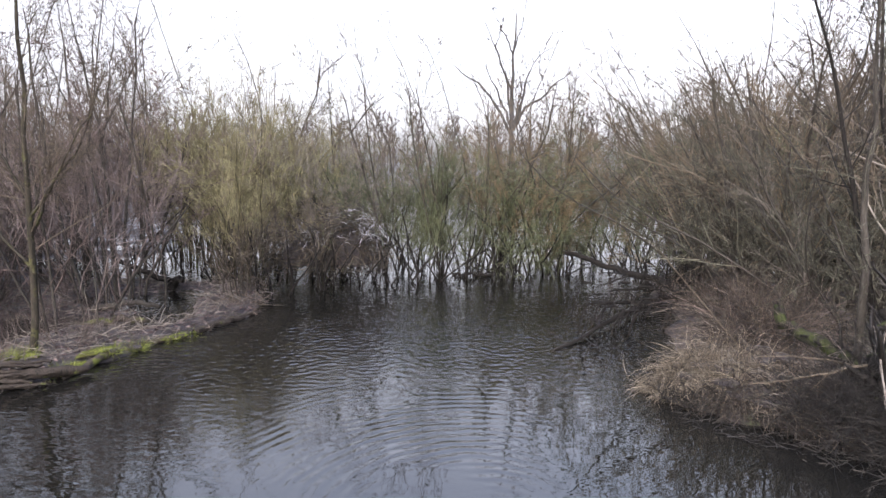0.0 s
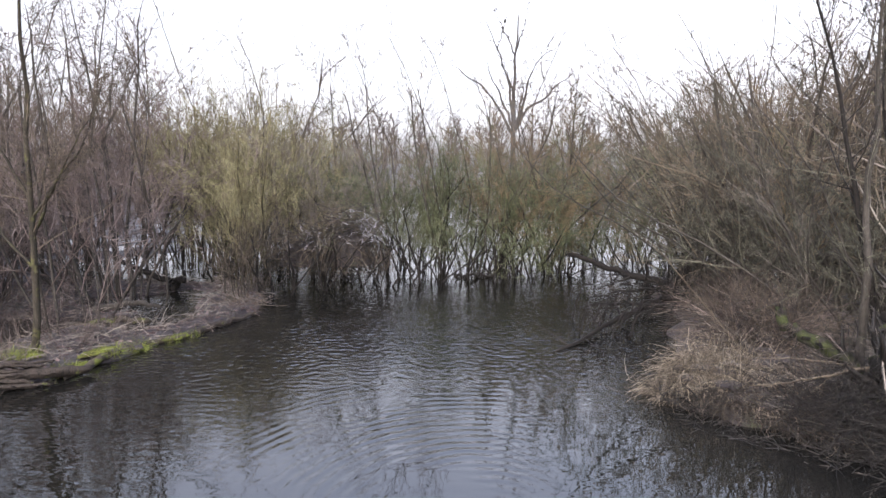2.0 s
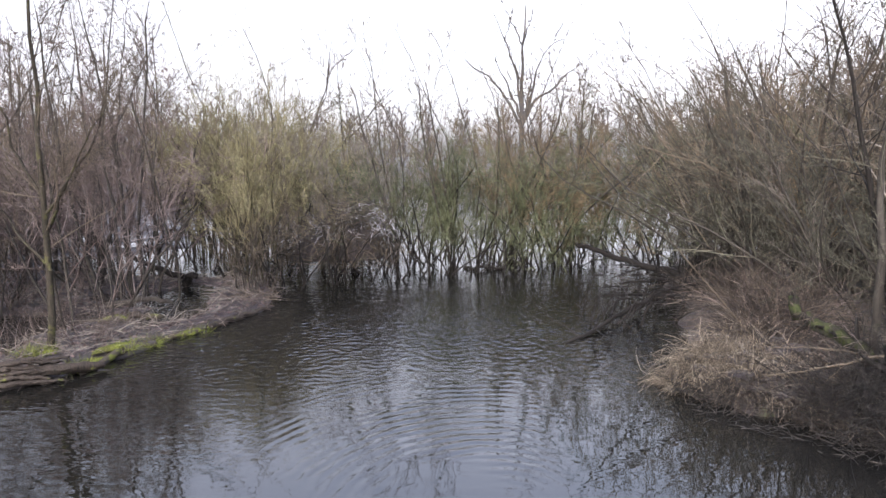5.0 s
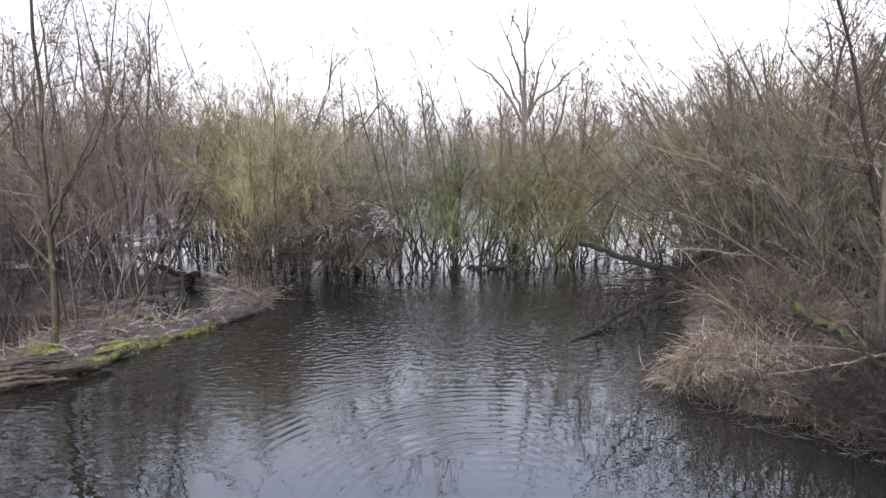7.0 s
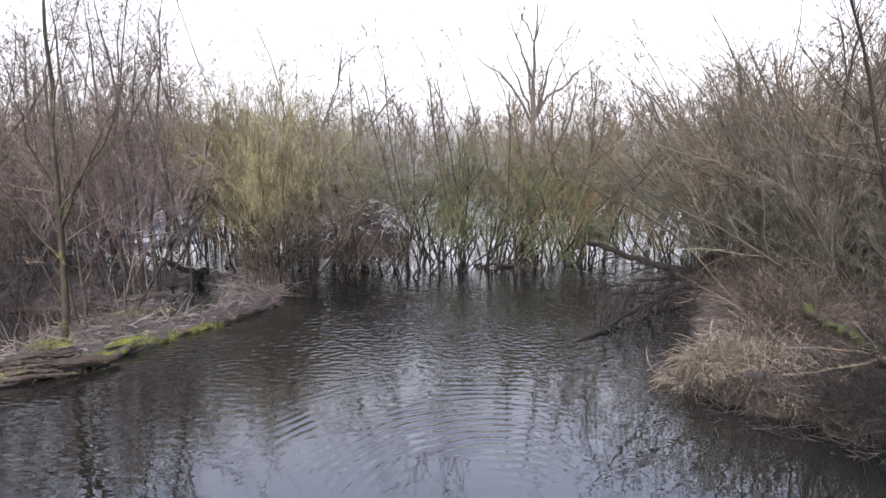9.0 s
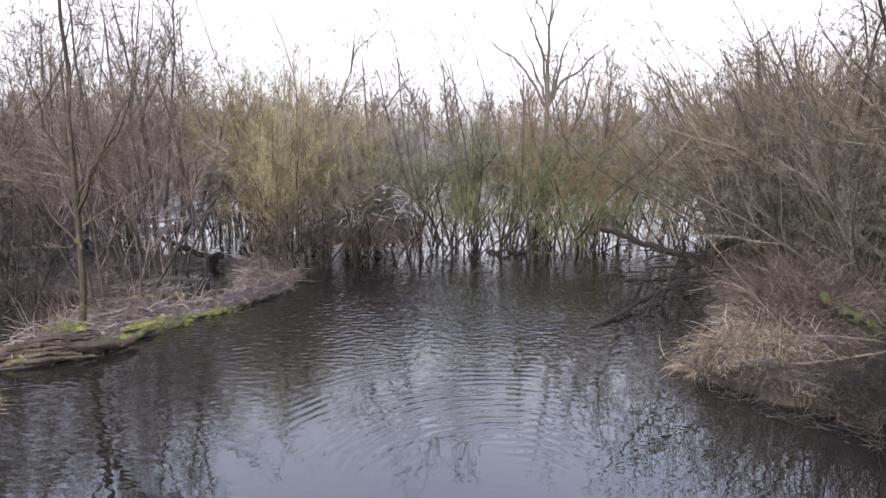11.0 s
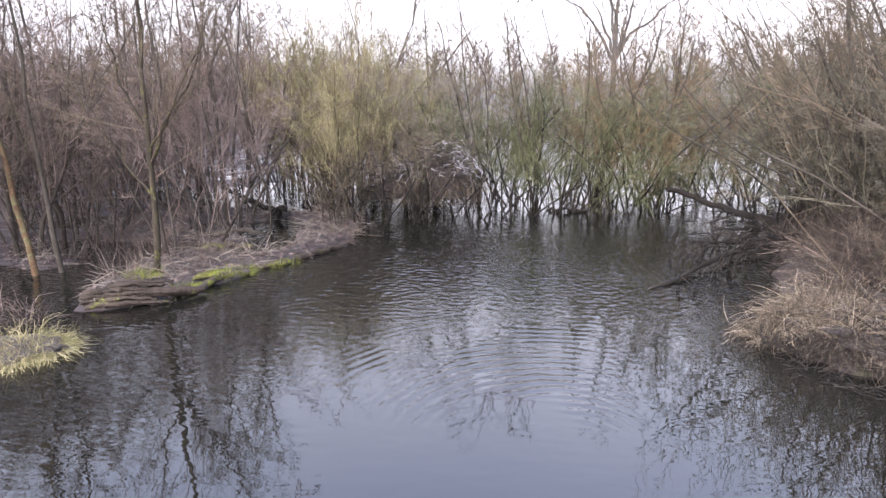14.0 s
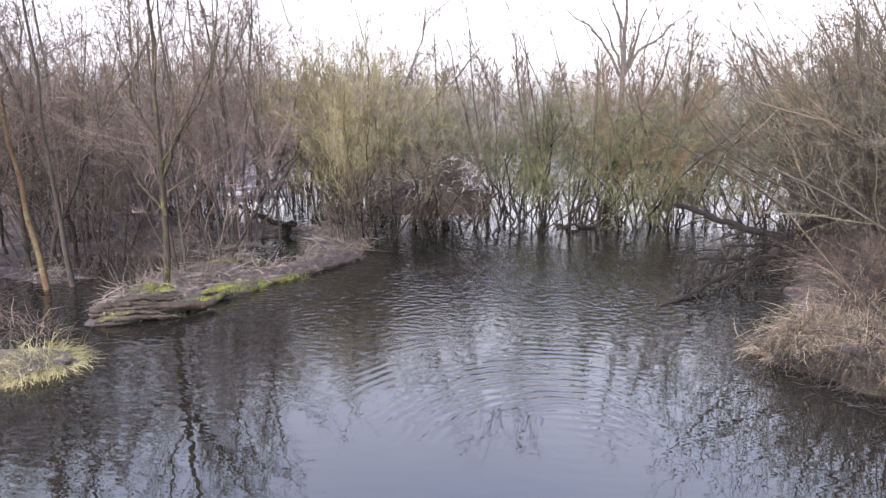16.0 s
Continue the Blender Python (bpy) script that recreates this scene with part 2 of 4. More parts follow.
def tubes(p, r0, tip=0.25, sides=3, flat=1.0):
    """Tapered tubes, each ending in a point, along the paths p: vertices, quads and triangles."""
    m, n = p.shape[:2]
    t = unit(np.gradient(p, axis=1))
    ref = np.where(np.abs(t[..., 2:]) > 0.9, (1.0, 0, 0), (0, 0, 1.0))
    u = unit(np.cross(t, ref))
    v = np.cross(t, u) * flat
    r = np.asarray(r0)[:, None] * (1 - (1 - tip) * np.linspace(0, 1, n))
    a = np.arange(sides) * 2 * np.pi / sides
    rings = p[:, :-1, None] + r[:, :-1, None, None] * (u[:, :-1, None] * np.cos(a)[:, None] + v[:, :-1, None] * np.sin(a)[:, None])
    per = (n - 1) * sides + 1
    verts = np.concatenate([rings.reshape(m, -1, 3), p[:, -1:]], 1).reshape(-1, 3)
    i, j = np.meshgrid(np.arange(n - 2), np.arange(sides), indexing="ij")
    j2 = (j + 1) % sides
    q = np.stack([i * sides + j, i * sides + j2, (i + 1) * sides + j2, (i + 1) * sides + j], -1).reshape(-1, 4)
    e = np.arange(sides)
    last = (n - 2) * sides
    c = np.stack([last + e, last + (e + 1) % sides, np.full(sides, per - 1)], -1)
    off = (np.arange(m) * per)[:, None, None]
    return verts, (q[None] + off).reshape(-1, 4), (c[None] + off).reshape(-1, 3)


def specks(rng, at, size):
    """Small eight-sided buds and cones, one at each place."""
    o = np.array([(1, 0, 0), (-1, 0, 0), (0, 1, 0), (0, -1, 0), (0, 0, 1.5), (0, 0, -1.5)], float)
    s = (size * rng.uniform(0.6, 1.3, len(at)))[:, None, None]
    v = (at[:, None] + o[None] * s).reshape(-1, 3)
    f = np.array([(0, 2, 4), (2, 1, 4), (1, 3, 4), (3, 0, 4), (2, 0, 5), (1, 2, 5), (3, 1, 5), (0, 3, 5)])
    return v, np.zeros((0, 4), int), (f[None] + (np.arange(len(at)) * 6)[:, None, None]).reshape(-1, 3)


def leaves(rng, at, way, length, width):
    """Folded leaf blades: two faces meeting along a raised midrib."""
    side = unit(np.cross(way, rng.normal(0, 1, way.shape)))
    nor = np.cross(way, side)
    ln, wd = np.asarray(length)[:, None], np.asarray(width)[:, None]
    mid = at + way * ln * 0.5
    v = np.stack([at, mid + side * wd - nor * wd * 0.5, at + way * ln, mid - side * wd - nor * wd * 0.5, mid + nor * wd * 0.12], 1)
    f = np.array([(0, 1, 4), (1, 2, 4), (2, 3, 4), (3, 0, 4)])
    return v.reshape(-1, 3), np.zeros((0, 4), int), (f[None] + (np.arange(len(at)) * 5)[:, None, None]).reshape(-1, 3)


def as_mesh(name, chunks, material, smooth=True):
    vs, qs, ts, base = [], [], [], 0
    for v, q, t in chunks:
        vs.append(v), qs.append(q + base), ts.append(t + base)
        base += len(v)
    v, q, t = np.concatenate(vs), np.concatenate(qs), np.concatenate(ts)
    me = bpy.data.meshes.new(name)
    me.vertices.add(len(v))
    me.vertices.foreach_set("co", v.astype(np.float32).ravel())
    me.loops.add(q.size + t.size)
    me.loops.foreach_set("vertex_index", np.concatenate([q.ravel(), t.ravel()]).astype(np.int32))
    me.polygons.add(len(q) + len(t))
    me.polygons.foreach_set("loop_start", np.concatenate([np.arange(len(q)) * 4, q.size + np.arange(len(t)) * 3]).astype(np.int32))
    me.polygons.foreach_set("use_smooth", np.full(len(q) + len(t), smooth))
    me.update(calc_edges=True)
    me.validate()
    me.materials.append(material)
    return me


def part(name, chunks, material, parent, label=""):
    ob = new(name, as_mesh(name, chunks, material))
    ob.parent = parent
    return tagged(ob, label)


def holder(name, m, label, category, group=""):
    e = new(name)
    e.empty_display_size = 0.2
    e.matrix_basis = m
    return tagged(e, label, category, group)


# ---- the plan: the pond's open water, and the height of the ground about it
POND = np.array([(-9.0, -6), (9, -6), (8.0, 4.4), (6.3, 5.7), (5.4, 6.7), (4.75, 7.4), (4.0, 7.85), (3.45, 8.25), (3.15, 8.75), (3.6, 9.7), (4.3, 11.2), (5.0, 13.4),
                 (6.0, 19), (8.2, 24.0), (13.0, 36.0), (17.0, 46.0), (-19.0, 46.0), (-13.0, 34.0), (-9.5, 24.0), (-5.6, 19.2), (-4.9, 17.2), (-4.2, 13.8), (-4.9, 11.9), (-5.75, 10.6),
                 (-5.95, 9.7), (-6.25, 9.05), (-7.35, 8.65), (-7.9, 9.5), (-8.2, 11.6), (-8.9, 11.6), (-9.0, 10.0), (-10.5, 8.8), (-8.6, 7.7), (-7.0, 7.5), (-6.25, 7.05), (-6.85, 6.25), (-9, 5.2)])
POOLS = [(-9.7, 9.3, 1.7, 1.3), (-8.6, 10.8, 0.7, 1.6), (-11.2, 10.2, 1.6, 0.9), (-6.2, 13.3, 0.85, 1.4), (-6.6, 15.2, 0.8, 1.2), (-7.6, 14.2, 0.8, 0.5), (-9.4, 20.2, 2.4, 2.2), (-9.0, 11.6, 0.7, 1.3), (-7.0, 18.4, 1.2, 0.9),
         (6.6, 11.8, 0.5, 0.4), (6.0, 20.5, 1.6, 2.0), (-12.5, 15.0, 1.5, 1.2), (-8.9, 12.5, 1.3, 0.9), (-10.6, 12.4, 1.4, 1.0), (-7.9, 12.9, 0.7, 0.7), (-8.0, 15.0, 1.2, 0.7)]


HUMMOCKS = [(3.95, 8.9, 0.7, 0.5, 0.24), (5.0, 9.3, 0.9, 0.9, 0.26), (5.4, 11.0, 0.8, 1.2, 0.4)]


def shore(x, y):
    """Metres to the pond's edge, less than nothing on the water."""
    inside, best = np.zeros(x.shape, bool), np.full(x.shape, 1e9)
    for (ax, ay), (bx, by) in zip(POND, np.roll(POND, -1, 0)):
        t = np.clip(((x - ax) * (bx - ax) + (y - ay) * (by - ay)) / ((bx - ax) ** 2 + (by - ay) ** 2), 0, 1)
        best = np.minimum(best, np.hypot(x - ax - t * (bx - ax), y - ay - t * (by - ay)))
        hit = ((ay > y) != (by > y)) & (x < (bx - ax) * (y - ay) / (by - ay + 1e-12) + ax)
        inside ^= hit
    return np.where(inside, -best, best)


def bumps(x, y):
    return (0.55 * np.sin(1.3 * x + 0.7 * y + 1) * np.sin(0.9 * y - 0.6 * x) + 0.3 * np.sin(3.1 * x + 1.7 * y) * np.sin(2.7 * y - 1.1 * x + 2)
            + 0.15 * np.sin(7.3 * x - 3 * y) * np.sin(6.1 * y + 2 * x))


def height(x, y):
    x, y = np.asarray(x, float), np.asarray(y, float)
    d = shore(x, y) + 0.12 * np.sin(2.9 * x + 1.1 * y) + 0.07 * np.sin(6.3 * y - 4.1 * x)
    z = np.where(d > 0, np.minimum(0.12, 0.45 * d), np.maximum(-0.7, 0.9 * d)) + 0.055 * bumps(x, y) * (d > -0.3)
    z = z - 0.10 * np.clip((y - 15) / 3, 0, 1) * np.clip((40 - y) / 4, 0, 1) * (d > 0)
    for px, py, a, b in POOLS:
        q = np.hypot((x - px) / a, (y - py) / b)
        z = z - 0.28 * np.clip(1.25 - q, 0, 1)
    for px, py, a, b, rise in HUMMOCKS:
        z = z + rise * np.exp(-((x - px) / a) ** 2 - ((y - py) / b) ** 2) * np.clip(d / 0.3, 0, 1)
    far = np.clip((np.hypot(x, y) - 55) / 30, 0, 1)
    z = z * (1 - far) + far * 0.35
    behind = np.clip((2.0 - y) / 2, 0, 1) * (np.abs(x) > 0)
    return np.where(y < 2, z * (1 - behind) + behind * np.minimum(z, 0.2), z)


def level(x, y):
    return float(height(np.array([x]), np.array([y]))[0])


def axis(lo, hi, step):
    a = np.arange(lo, hi + step / 2, step)
    out = np.cumsum(step * 1.35 ** np.arange(1, 27))
    return np.concatenate([lo - out[::-1], a, hi + out])


gx, gy = axis(-14, 10, 0.18), axis(4, 24, 0.18)
X, Y = np.meshgrid(gx, gy, indexing="ij")
Z = height(X, Y)
nx, ny = X.shape
ii, jj = np.meshgrid(np.arange(nx - 1), np.arange(ny - 1), indexing="ij")
quads = np.stack([ii * ny + jj, (ii + 1) * ny + jj, (ii + 1) * ny + jj + 1, ii * ny + jj + 1], -1).reshape(-1, 4)
ground = new("ground", as_mesh("ground", [(np.stack([X, Y, Z], -1).reshape(-1, 3), quads, np.zeros((0, 3), int))], GROUND))
tagged(ground, "muddy marsh ground with purple-brown leaf litter and moss", "ground", kind="structure")

wv = np.array([(-70, -40, 0), (70, -40, 0), (70, 95, 0), (-70, 95, 0)], float)
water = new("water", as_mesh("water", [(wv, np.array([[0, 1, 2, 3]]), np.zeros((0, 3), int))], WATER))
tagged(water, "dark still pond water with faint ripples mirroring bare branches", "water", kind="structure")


# ---- woody plants
def woody(rng, stems, radius, levels, tip=0.25, sides=5):
    """Stems and, level by level, the shoots on them: a list of (paths, radii)."""
    out = [(stems, np.asarray(radius), sides)]
    p, r = stems, np.asarray(radius)
    for per, lo, hi, angle, share, n, up, wander, thin in levels:
        start, way, k, s = sprout(rng, p, per, lo, hi, angle)
        total = np.linalg.norm(np.diff(p, axis=1), axis=2).sum(1)[k]
        ln = total * share * rng.uniform(0.5, 1.2, len(k)) * (1.15 - 0.65 * s)
        rad = np.maximum(r[k] * (1 - (1 - tip) * s) * thin, 0.0022)
        p, r = grow(rng, start, way, ln, n, up, wander), rad
        out.append((p, r, 3))
    return out


def shrub_parts(seed, stems, tall, splay, levels, radius=0.022, base=0.35, up=0.06, wander=0.05, least=0.0, lean=(0, 0)):
    rng = np.random.default_rng(seed)
    a, rr = rng.uniform(0, 2 * np.pi, stems), base * np.sqrt(rng.uniform(0, 1, stems))
    start = np.stack([rr * np.cos(a), rr * np.sin(a), np.full(stems, -0.25)], -1)
    s = np.radians(np.abs(rng.normal(0, splay, stems)))
    way = np.stack([np.sin(s) * np.cos(a) + lean[0], np.sin(s) * np.sin(a) + lean[1], np.cos(s)], -1)
    p = grow(rng, start, way, tall * rng.uniform(0.55, 1.08, stems), 9, up, wander)
    grown = woody(rng, p, radius * rng.uniform(0.45, 1.4, stems), levels, sides=4)
    return [(q, np.maximum(r, least * rng.uniform(0.75, 1.5, len(r))), n) for q, r, n in grown], rng


def plant_shrub(name, grown, m, bark, twig, label, category, group):
    e = holder(name, m, label, category, group)
    p, r, n = grown[0]
    for i in range(len(p)):
        part("stem", [tubes(p[i:i + 1], r[i:i + 1], 0.3, 5)], bark, e)
    tagged(part("crown", [tubes(p, r, 0.3, n) for p, r, n in grown[1:]], twig, e), kind="stuff")
    return e


def scatter(seed, lo, hi, near, far, step, jitter=0.4):
    """Places in a wedge of the plan between the bearings lo and hi (x over y) and the depths near and far."""
    rng = np.random.default_rng(seed)
    out, y = [], near
    while y < far:
        x = lo * y
        while x < hi * y:
            out.append((x + rng.uniform(-jitter, jitter) * step, y + rng.uniform(-jitter, jitter) * step))
            x += step
        y += step
    return out


PLACED = []


def spread(kinds, places, seed, low=0.85, high=1.15, clear=0.35, turn=(0, 360)):
    """Copies of the plants in kinds at the places that are not on the open pond."""
    rng = np.random.default_rng(seed)
    for x, y in places:
        if shore(np.array([x]), np.array([y]))[0] < clear:
            continue
        src = next((k for k in kinds if k.name not in PLACED), None) or kinds[rng.integers(len(kinds))]
        s = rng.uniform(low, high)
        z = level(x, y)
        m = pose(x, y, z, 0, 0, rng.uniform(*turn)) @ Matrix.Diagonal((s, s, s * rng.uniform(0.92, 1.08), 1))
        if src.name in PLACED:
            copy_thing(src, m)
        else:
            src.matrix_basis = m
            PLACED.append(src.name)


# levels of shoots: how many on each, from, to, angle, length, points, lift, wander, thickness
FORK = (4, 0.30, 0.66, 24, 0.9, 8, 0.06, 0.12, 0.5)
UPRIGHT = [FORK, (12, 0.22, 1.0, 31, 0.38, 4, 0.05, 0.17, 0.6), (13, 0.1, 1.0, 38, 0.46, 2, 0.02, 0.18, 0.65)]
BUSHY = [(4, 0.2, 0.65, 34, 0.9, 8, 0.02, 0.19, 0.62), (7, 0.12, 0.98, 44, 0.35, 4, 0.01, 0.17, 0.6), (8, 0.1, 1.0, 42, 0.52, 2, 0.0, 0.16, 0.65)]
OLIVE_LEVELS = [(5, 0.27, 0.7, 24, 0.72, 7, 0.05, 0.14, 0.6), (8, 0.12, 1.0, 32, 0.36, 4, 0.04, 0.18, 0.6), (8, 0.1, 1.0, 40, 0.46, 2, 0.02, 0.18, 0.65)]
OPEN = [(4, 0.34, 0.7, 24, 0.9, 8, 0.06, 0.12, 0.5), (11, 0.24, 1.0, 34, 0.37, 4, 0.05, 0.17, 0.6), (13, 0.1, 1.0, 40, 0.46, 2, 0.02, 0.18, 0.65)]
NET = [(12, 0.28, 0.97, 30, 0.34, 6, 0.06, 0.13, 0.5), (7, 0.15, 1.0, 38, 0.42, 4, 0.03, 0.16, 0.6), (5, 0.1, 1.0, 42, 0.45, 2, 0.01, 0.16, 0.7)]
DROOP = [(7, 0.43, 0.82, 34, 0.8, 8, 0.05, 0.14, 0.52), (11, 0.25, 0.99, 40, 0.34, 5, 0.0, 0.2, 0.6), (7, 0.1, 1.0, 42, 0.52, 2, -0.02, 0.18, 0.7)]
NEAR = [(9, 0.16, 0.97, 40, 0.36, 6, 0.02, 0.13, 0.5), (8, 0.12, 1.0, 40, 0.45, 3, 0.0, 0.15, 0.6), (4, 0.1, 1.0, 38, 0.55, 2, 0.0, 0.15, 0.7)]
FAR = [(8, 0.15, 0.96, 30, 0.3, 3, 0.06, 0.12, 0.5), (7, 0.1, 1.0, 34, 0.5, 2, 0.03, 0.13, 0.7)]
WISPY = [(13, 0.42, 0.99, 24, 0.19, 4, 0.06, 0.12, 0.5), (5, 0.15, 1.0, 26, 0.42, 2, 0.04, 0.13, 0.7)]
TALLTREE = [(30, 0.2, 0.99, 44, 0.24, 5, 0.05, 0.13, 0.38), (9, 0.15, 1.0, 40, 0.45, 3, 0.03, 0.14, 0.6), (4, 0.15, 1.0, 38, 0.5, 2, 0.02, 0.14, 0.7)]


def kind_of(name, seeds, bark, twig, label, category, group, stems, tall, splay, levels, **more):
    out = []
    for s in seeds:
        grown, rng = shrub_parts(s, stems, tall, splay, levels, **more)
        out.append(plant_shrub(name, grown, Matrix.Identity(4), bark, twig, label, category, group))
    return out


olive = kind_of("willow_shrub", (11, 12, 13), BARK_OLIVE, TWIG_OLIVE, "bare olive-yellow willow shrub with upright stems in wet ground", "shrub",
                "willow thicket", 9, 4.9, 17, OLIVE_LEVELS, radius=0.019, base=0.6, wander=0.17, least=0.0042)
orange = kind_of("willow_shrub", (21, 22, 23), BARK_GREY, TWIG_ORANGE, "bare orange-brown willow shrub with fine upright twigs", "shrub",
                 "willow thicket", 5, 5.3, 18, UPRIGHT, radius=0.028, base=0.5, wander=0.18, least=0.0046)
green = kind_of("willow_shrub", (31, 32, 33), BARK_DARK, TWIG_GREEN, "bare green-lichened willow shrub standing in the water", "shrub",
                "willow thicket", 4, 4.9, 25, DROOP, radius=0.034, base=0.4, up=0.04, wander=0.2, least=0.0046)
grey = kind_of("alder_shrub", (41, 42, 43), BARK_GREY, TWIG_GREY, "bare grey-brown alder shrub with thin straight stems", "shrub",
               "alder thicket", 5, 5.4, 17, OPEN, radius=0.026, base=0.5, wander=0.18, least=0.0044)
red = kind_of("thorn_shrub", (51, 52, 53), BARK_GREY, TWIG_RED, "tangled purple-brown shrub with dense arching twigs", "shrub",
              "purple-brown thicket", 6, 4.4, 20, BUSHY, radius=0.032, base=0.6, up=0.03, wander=0.13, least=0.0048)
bank = kind_of("willow_shrub", (71, 72), BARK_GREY, TWIG_LICHEN, "bare grey willow shrub leaning out over the bank", "shrub",
               "bank willows", 13, 5.4, 18, NEAR, radius=0.019, base=0.8, up=0.02, wander=0.12, least=0.003, lean=(-0.55, -0.1))
lichen = kind_of("willow_shrub", (81, 82), BARK_GREY, TWIG_LICHEN, "bare grey-green willow shrub leaning out over the bank", "shrub",
                 "bank willows", 13, 5.6, 18, NEAR, radius=0.019, base=0.8, up=0.03, wander=0.12, least=0.003, lean=(-0.4, -0.1))
far_red = kind_of("thorn_shrub", (54, 55), BARK_GREY, TWIG_RED, "purple-brown shrub in the far thicket", "shrub",
                  "far thicket", 11, 5.6, 20, FAR, radius=0.035, base=0.9, wander=0.12, least=0.016)
tall = kind_of("alder_tree", (61, 62, 63), BARK_GREY, TWIG_FAR, "tall slender bare grey tree in the far thicket", "tree",
               "far slender trees", 8, 9.0, 8, WISPY,
               radius=0.05, base=1.1, wander=0.06, least=0.012)
wisp = kind_of("alder_shrub", (44, 45, 46), BARK_GREY, TWIG_GREY, "tall thin bare alder with wispy grey tops", "shrub",
               "alder thicket", 8, 6.6, 7, WISPY, radius=0.026, base=0.8, wander=0.06, least=0.0045)
brown = kind_of("willow_shrub", (74, 75), BARK_GREY, TWIG_BROWN, "bare grey-brown willow shrub with crossing twigs", "shrub",
                "bank willows", 6, 5.4, 20, BUSHY, radius=0.036, base=0.7, up=0.03, wander=0.12, least=0.004)
alder = kind_of("alder_tree", (64, 65), BARK_GREY, TWIG_BROWN, "tall bare alder with a dense net of fine twigs", "tree",
                "bank alders", 3, 8.6, 8, TALLTREE, radius=0.032, base=0.5, wander=0.09, least=0.0036)
low = kind_of("thorn_shrub", (56, 57), BARK_GREY, TWIG_RED, "low purple-brown scrub at the water's far edge", "shrub",
              "low scrub", 9, 1.9, 28, [(5, 0.1, 0.95, 40, 0.4, 3, 0.02, 0.15, 0.6), (8, 0.1, 1.0, 40, 0.5, 2, 0.0, 0.15, 0.7)], radius=0.016, base=0.6, wander=0.12, least=0.009)
net = kind_of("alder_tree", (66, 67, 68), BARK_GREY, TWIG_BROWN, "tall bare alder with a fine grey-brown net of twigs", "tree",
              "slender alders", 5, 7.0, 13, NET, radius=0.026, base=0.6, wander=0.15, least=0.0034)
plum = kind_of("thorn_shrub", (58, 59), BARK_GREY, TWIG_RED, "purple-brown shrub with bare lower stems over flooded ground", "shrub",
               "purple-brown thicket", 5, 4.9, 15, OPEN, radius=0.032, base=0.5, up=0.04, wander=0.12, least=0.005)

# the thicket, zone by zone: a thin front row at the pond's far side, open water behind it, then the deep thicket
MOUND = (-0.32, -0.11)


def row(seed, lo, hi, near, far, step, hole=MOUND, until=23.4):
    """A scatter that leaves the brush mound in view."""
    return [q for q in scatter(seed, lo, hi, near, far, step) if not (hole[0] < q[0] / q[1] < hole[1] and q[1] < until)]


spread(olive, row(1, -0.42, -0.19, 19.6, 23.6, 1.75), 101, 1.0, 1.16, clear=-9)
spread(olive, [(-5.5, 16.4), (-6.2, 18.3), (-7.2, 19.6)], 121, 0.78, 0.95)
spread(grey, scatter(88, -0.21, -0.10, 19.2, 20.8, 1.5), 188, 0.9, 1.05, clear=-9)
spread(olive, scatter(85, -0.34, -0.20, 19.3, 22.2, 1.45), 184, 0.98, 1.12, clear=-9)
spread(green, [(6.2, 20.6), (5.6, 21.6)], 152, 0.95, 1.05, clear=-9)
spread(grey, [(-6.4, 23.8), (-4.3, 25.2)], 135, 1.0, 1.2, clear=-9)
spread(olive, [(-5.7, 24.9), (-6.9, 24.0), (-7.9, 23.4), (-5.0, 23.9), (-6.2, 23.5), (-7.4, 21.9), (-4.6, 25.4), (-6.7, 22.4)], 136, 1.05, 1.18, clear=-9)
spread(wisp, [(-6.0, 23.6), (-4.6, 24.3), (-3.1, 24.8), (-1.6, 24.6)], 137, 0.9, 1.1, clear=-9)
spread(green, scatter(3, -0.13, 0.20, 19.3, 20.2, 0.85), 103, 0.94, 1.1, clear=-9)
spread(orange, [(7.4, 25.0), (8.2, 26.4), (3.0, 26.6)], 105, 0.85, 0.95, clear=-9)
spread(net, row(91, -0.44, -0.22, 22.6, 25.6, 1.8), 191, 1.28, 1.42, clear=-9)
spread(net, row(97, -0.24, 0.02, 20.3, 21.0, 0.9), 197, 0.98, 1.1, clear=-9)
spread(net, scatter(92, 0.02, 0.26, 20.3, 20.9, 0.9), 192, 0.98, 1.14, clear=-9)
spread(orange, scatter(99, 0.06, 0.32, 20.0, 20.6, 0.75), 199, 0.98, 1.12, clear=-9)
spread(green, scatter(86, -0.12, 0.22, 18.9, 19.6, 0.78), 186, 0.56, 0.7, clear=-9)
spread(grey, scatter(87, -0.20, -0.10, 18.8, 19.8, 1.2), 187, 0.66, 0.8, clear=-9)
spread(green, [(4.5, 19.5), (5.0, 19.9), (5.5, 19.3), (6.0, 19.8), (6.5, 19.4)], 189, 0.6, 0.76, clear=-9)
spread(net, [(8.2, 15.2), (9.6, 15.8), (10.6, 17.2), (11.8, 16.4)], 185, 1.08, 1.2, clear=0.3)
spread(net, scatter(93, 0.28, 0.56, 19.0, 23.5, 2.1), 193, 0.92, 1.06, clear=0.5)
spread(brown, scatter(94, 0.56, 0.86, 13.5, 17.0, 2.3), 194, 0.95, 1.12, clear=0.9)
spread(brown, [(8.6, 15.5), (9.3, 17.0), (10.2, 16.2), (9.0, 13.6), (8.2, 17.5), (9.7, 18.4)], 154, 1.02, 1.16)
spread(net, [q for q in scatter(95, -1.0, -0.40, 14.0, 20.0, 3.5) if q[0] > -15 and q[0] < -0.52 * q[1]], 195, 1.1, 1.3, clear=0.3)
spread(wisp, scatter(48, 0.30, 0.62, 18, 23, 2.6), 128, 0.8, 1.05)
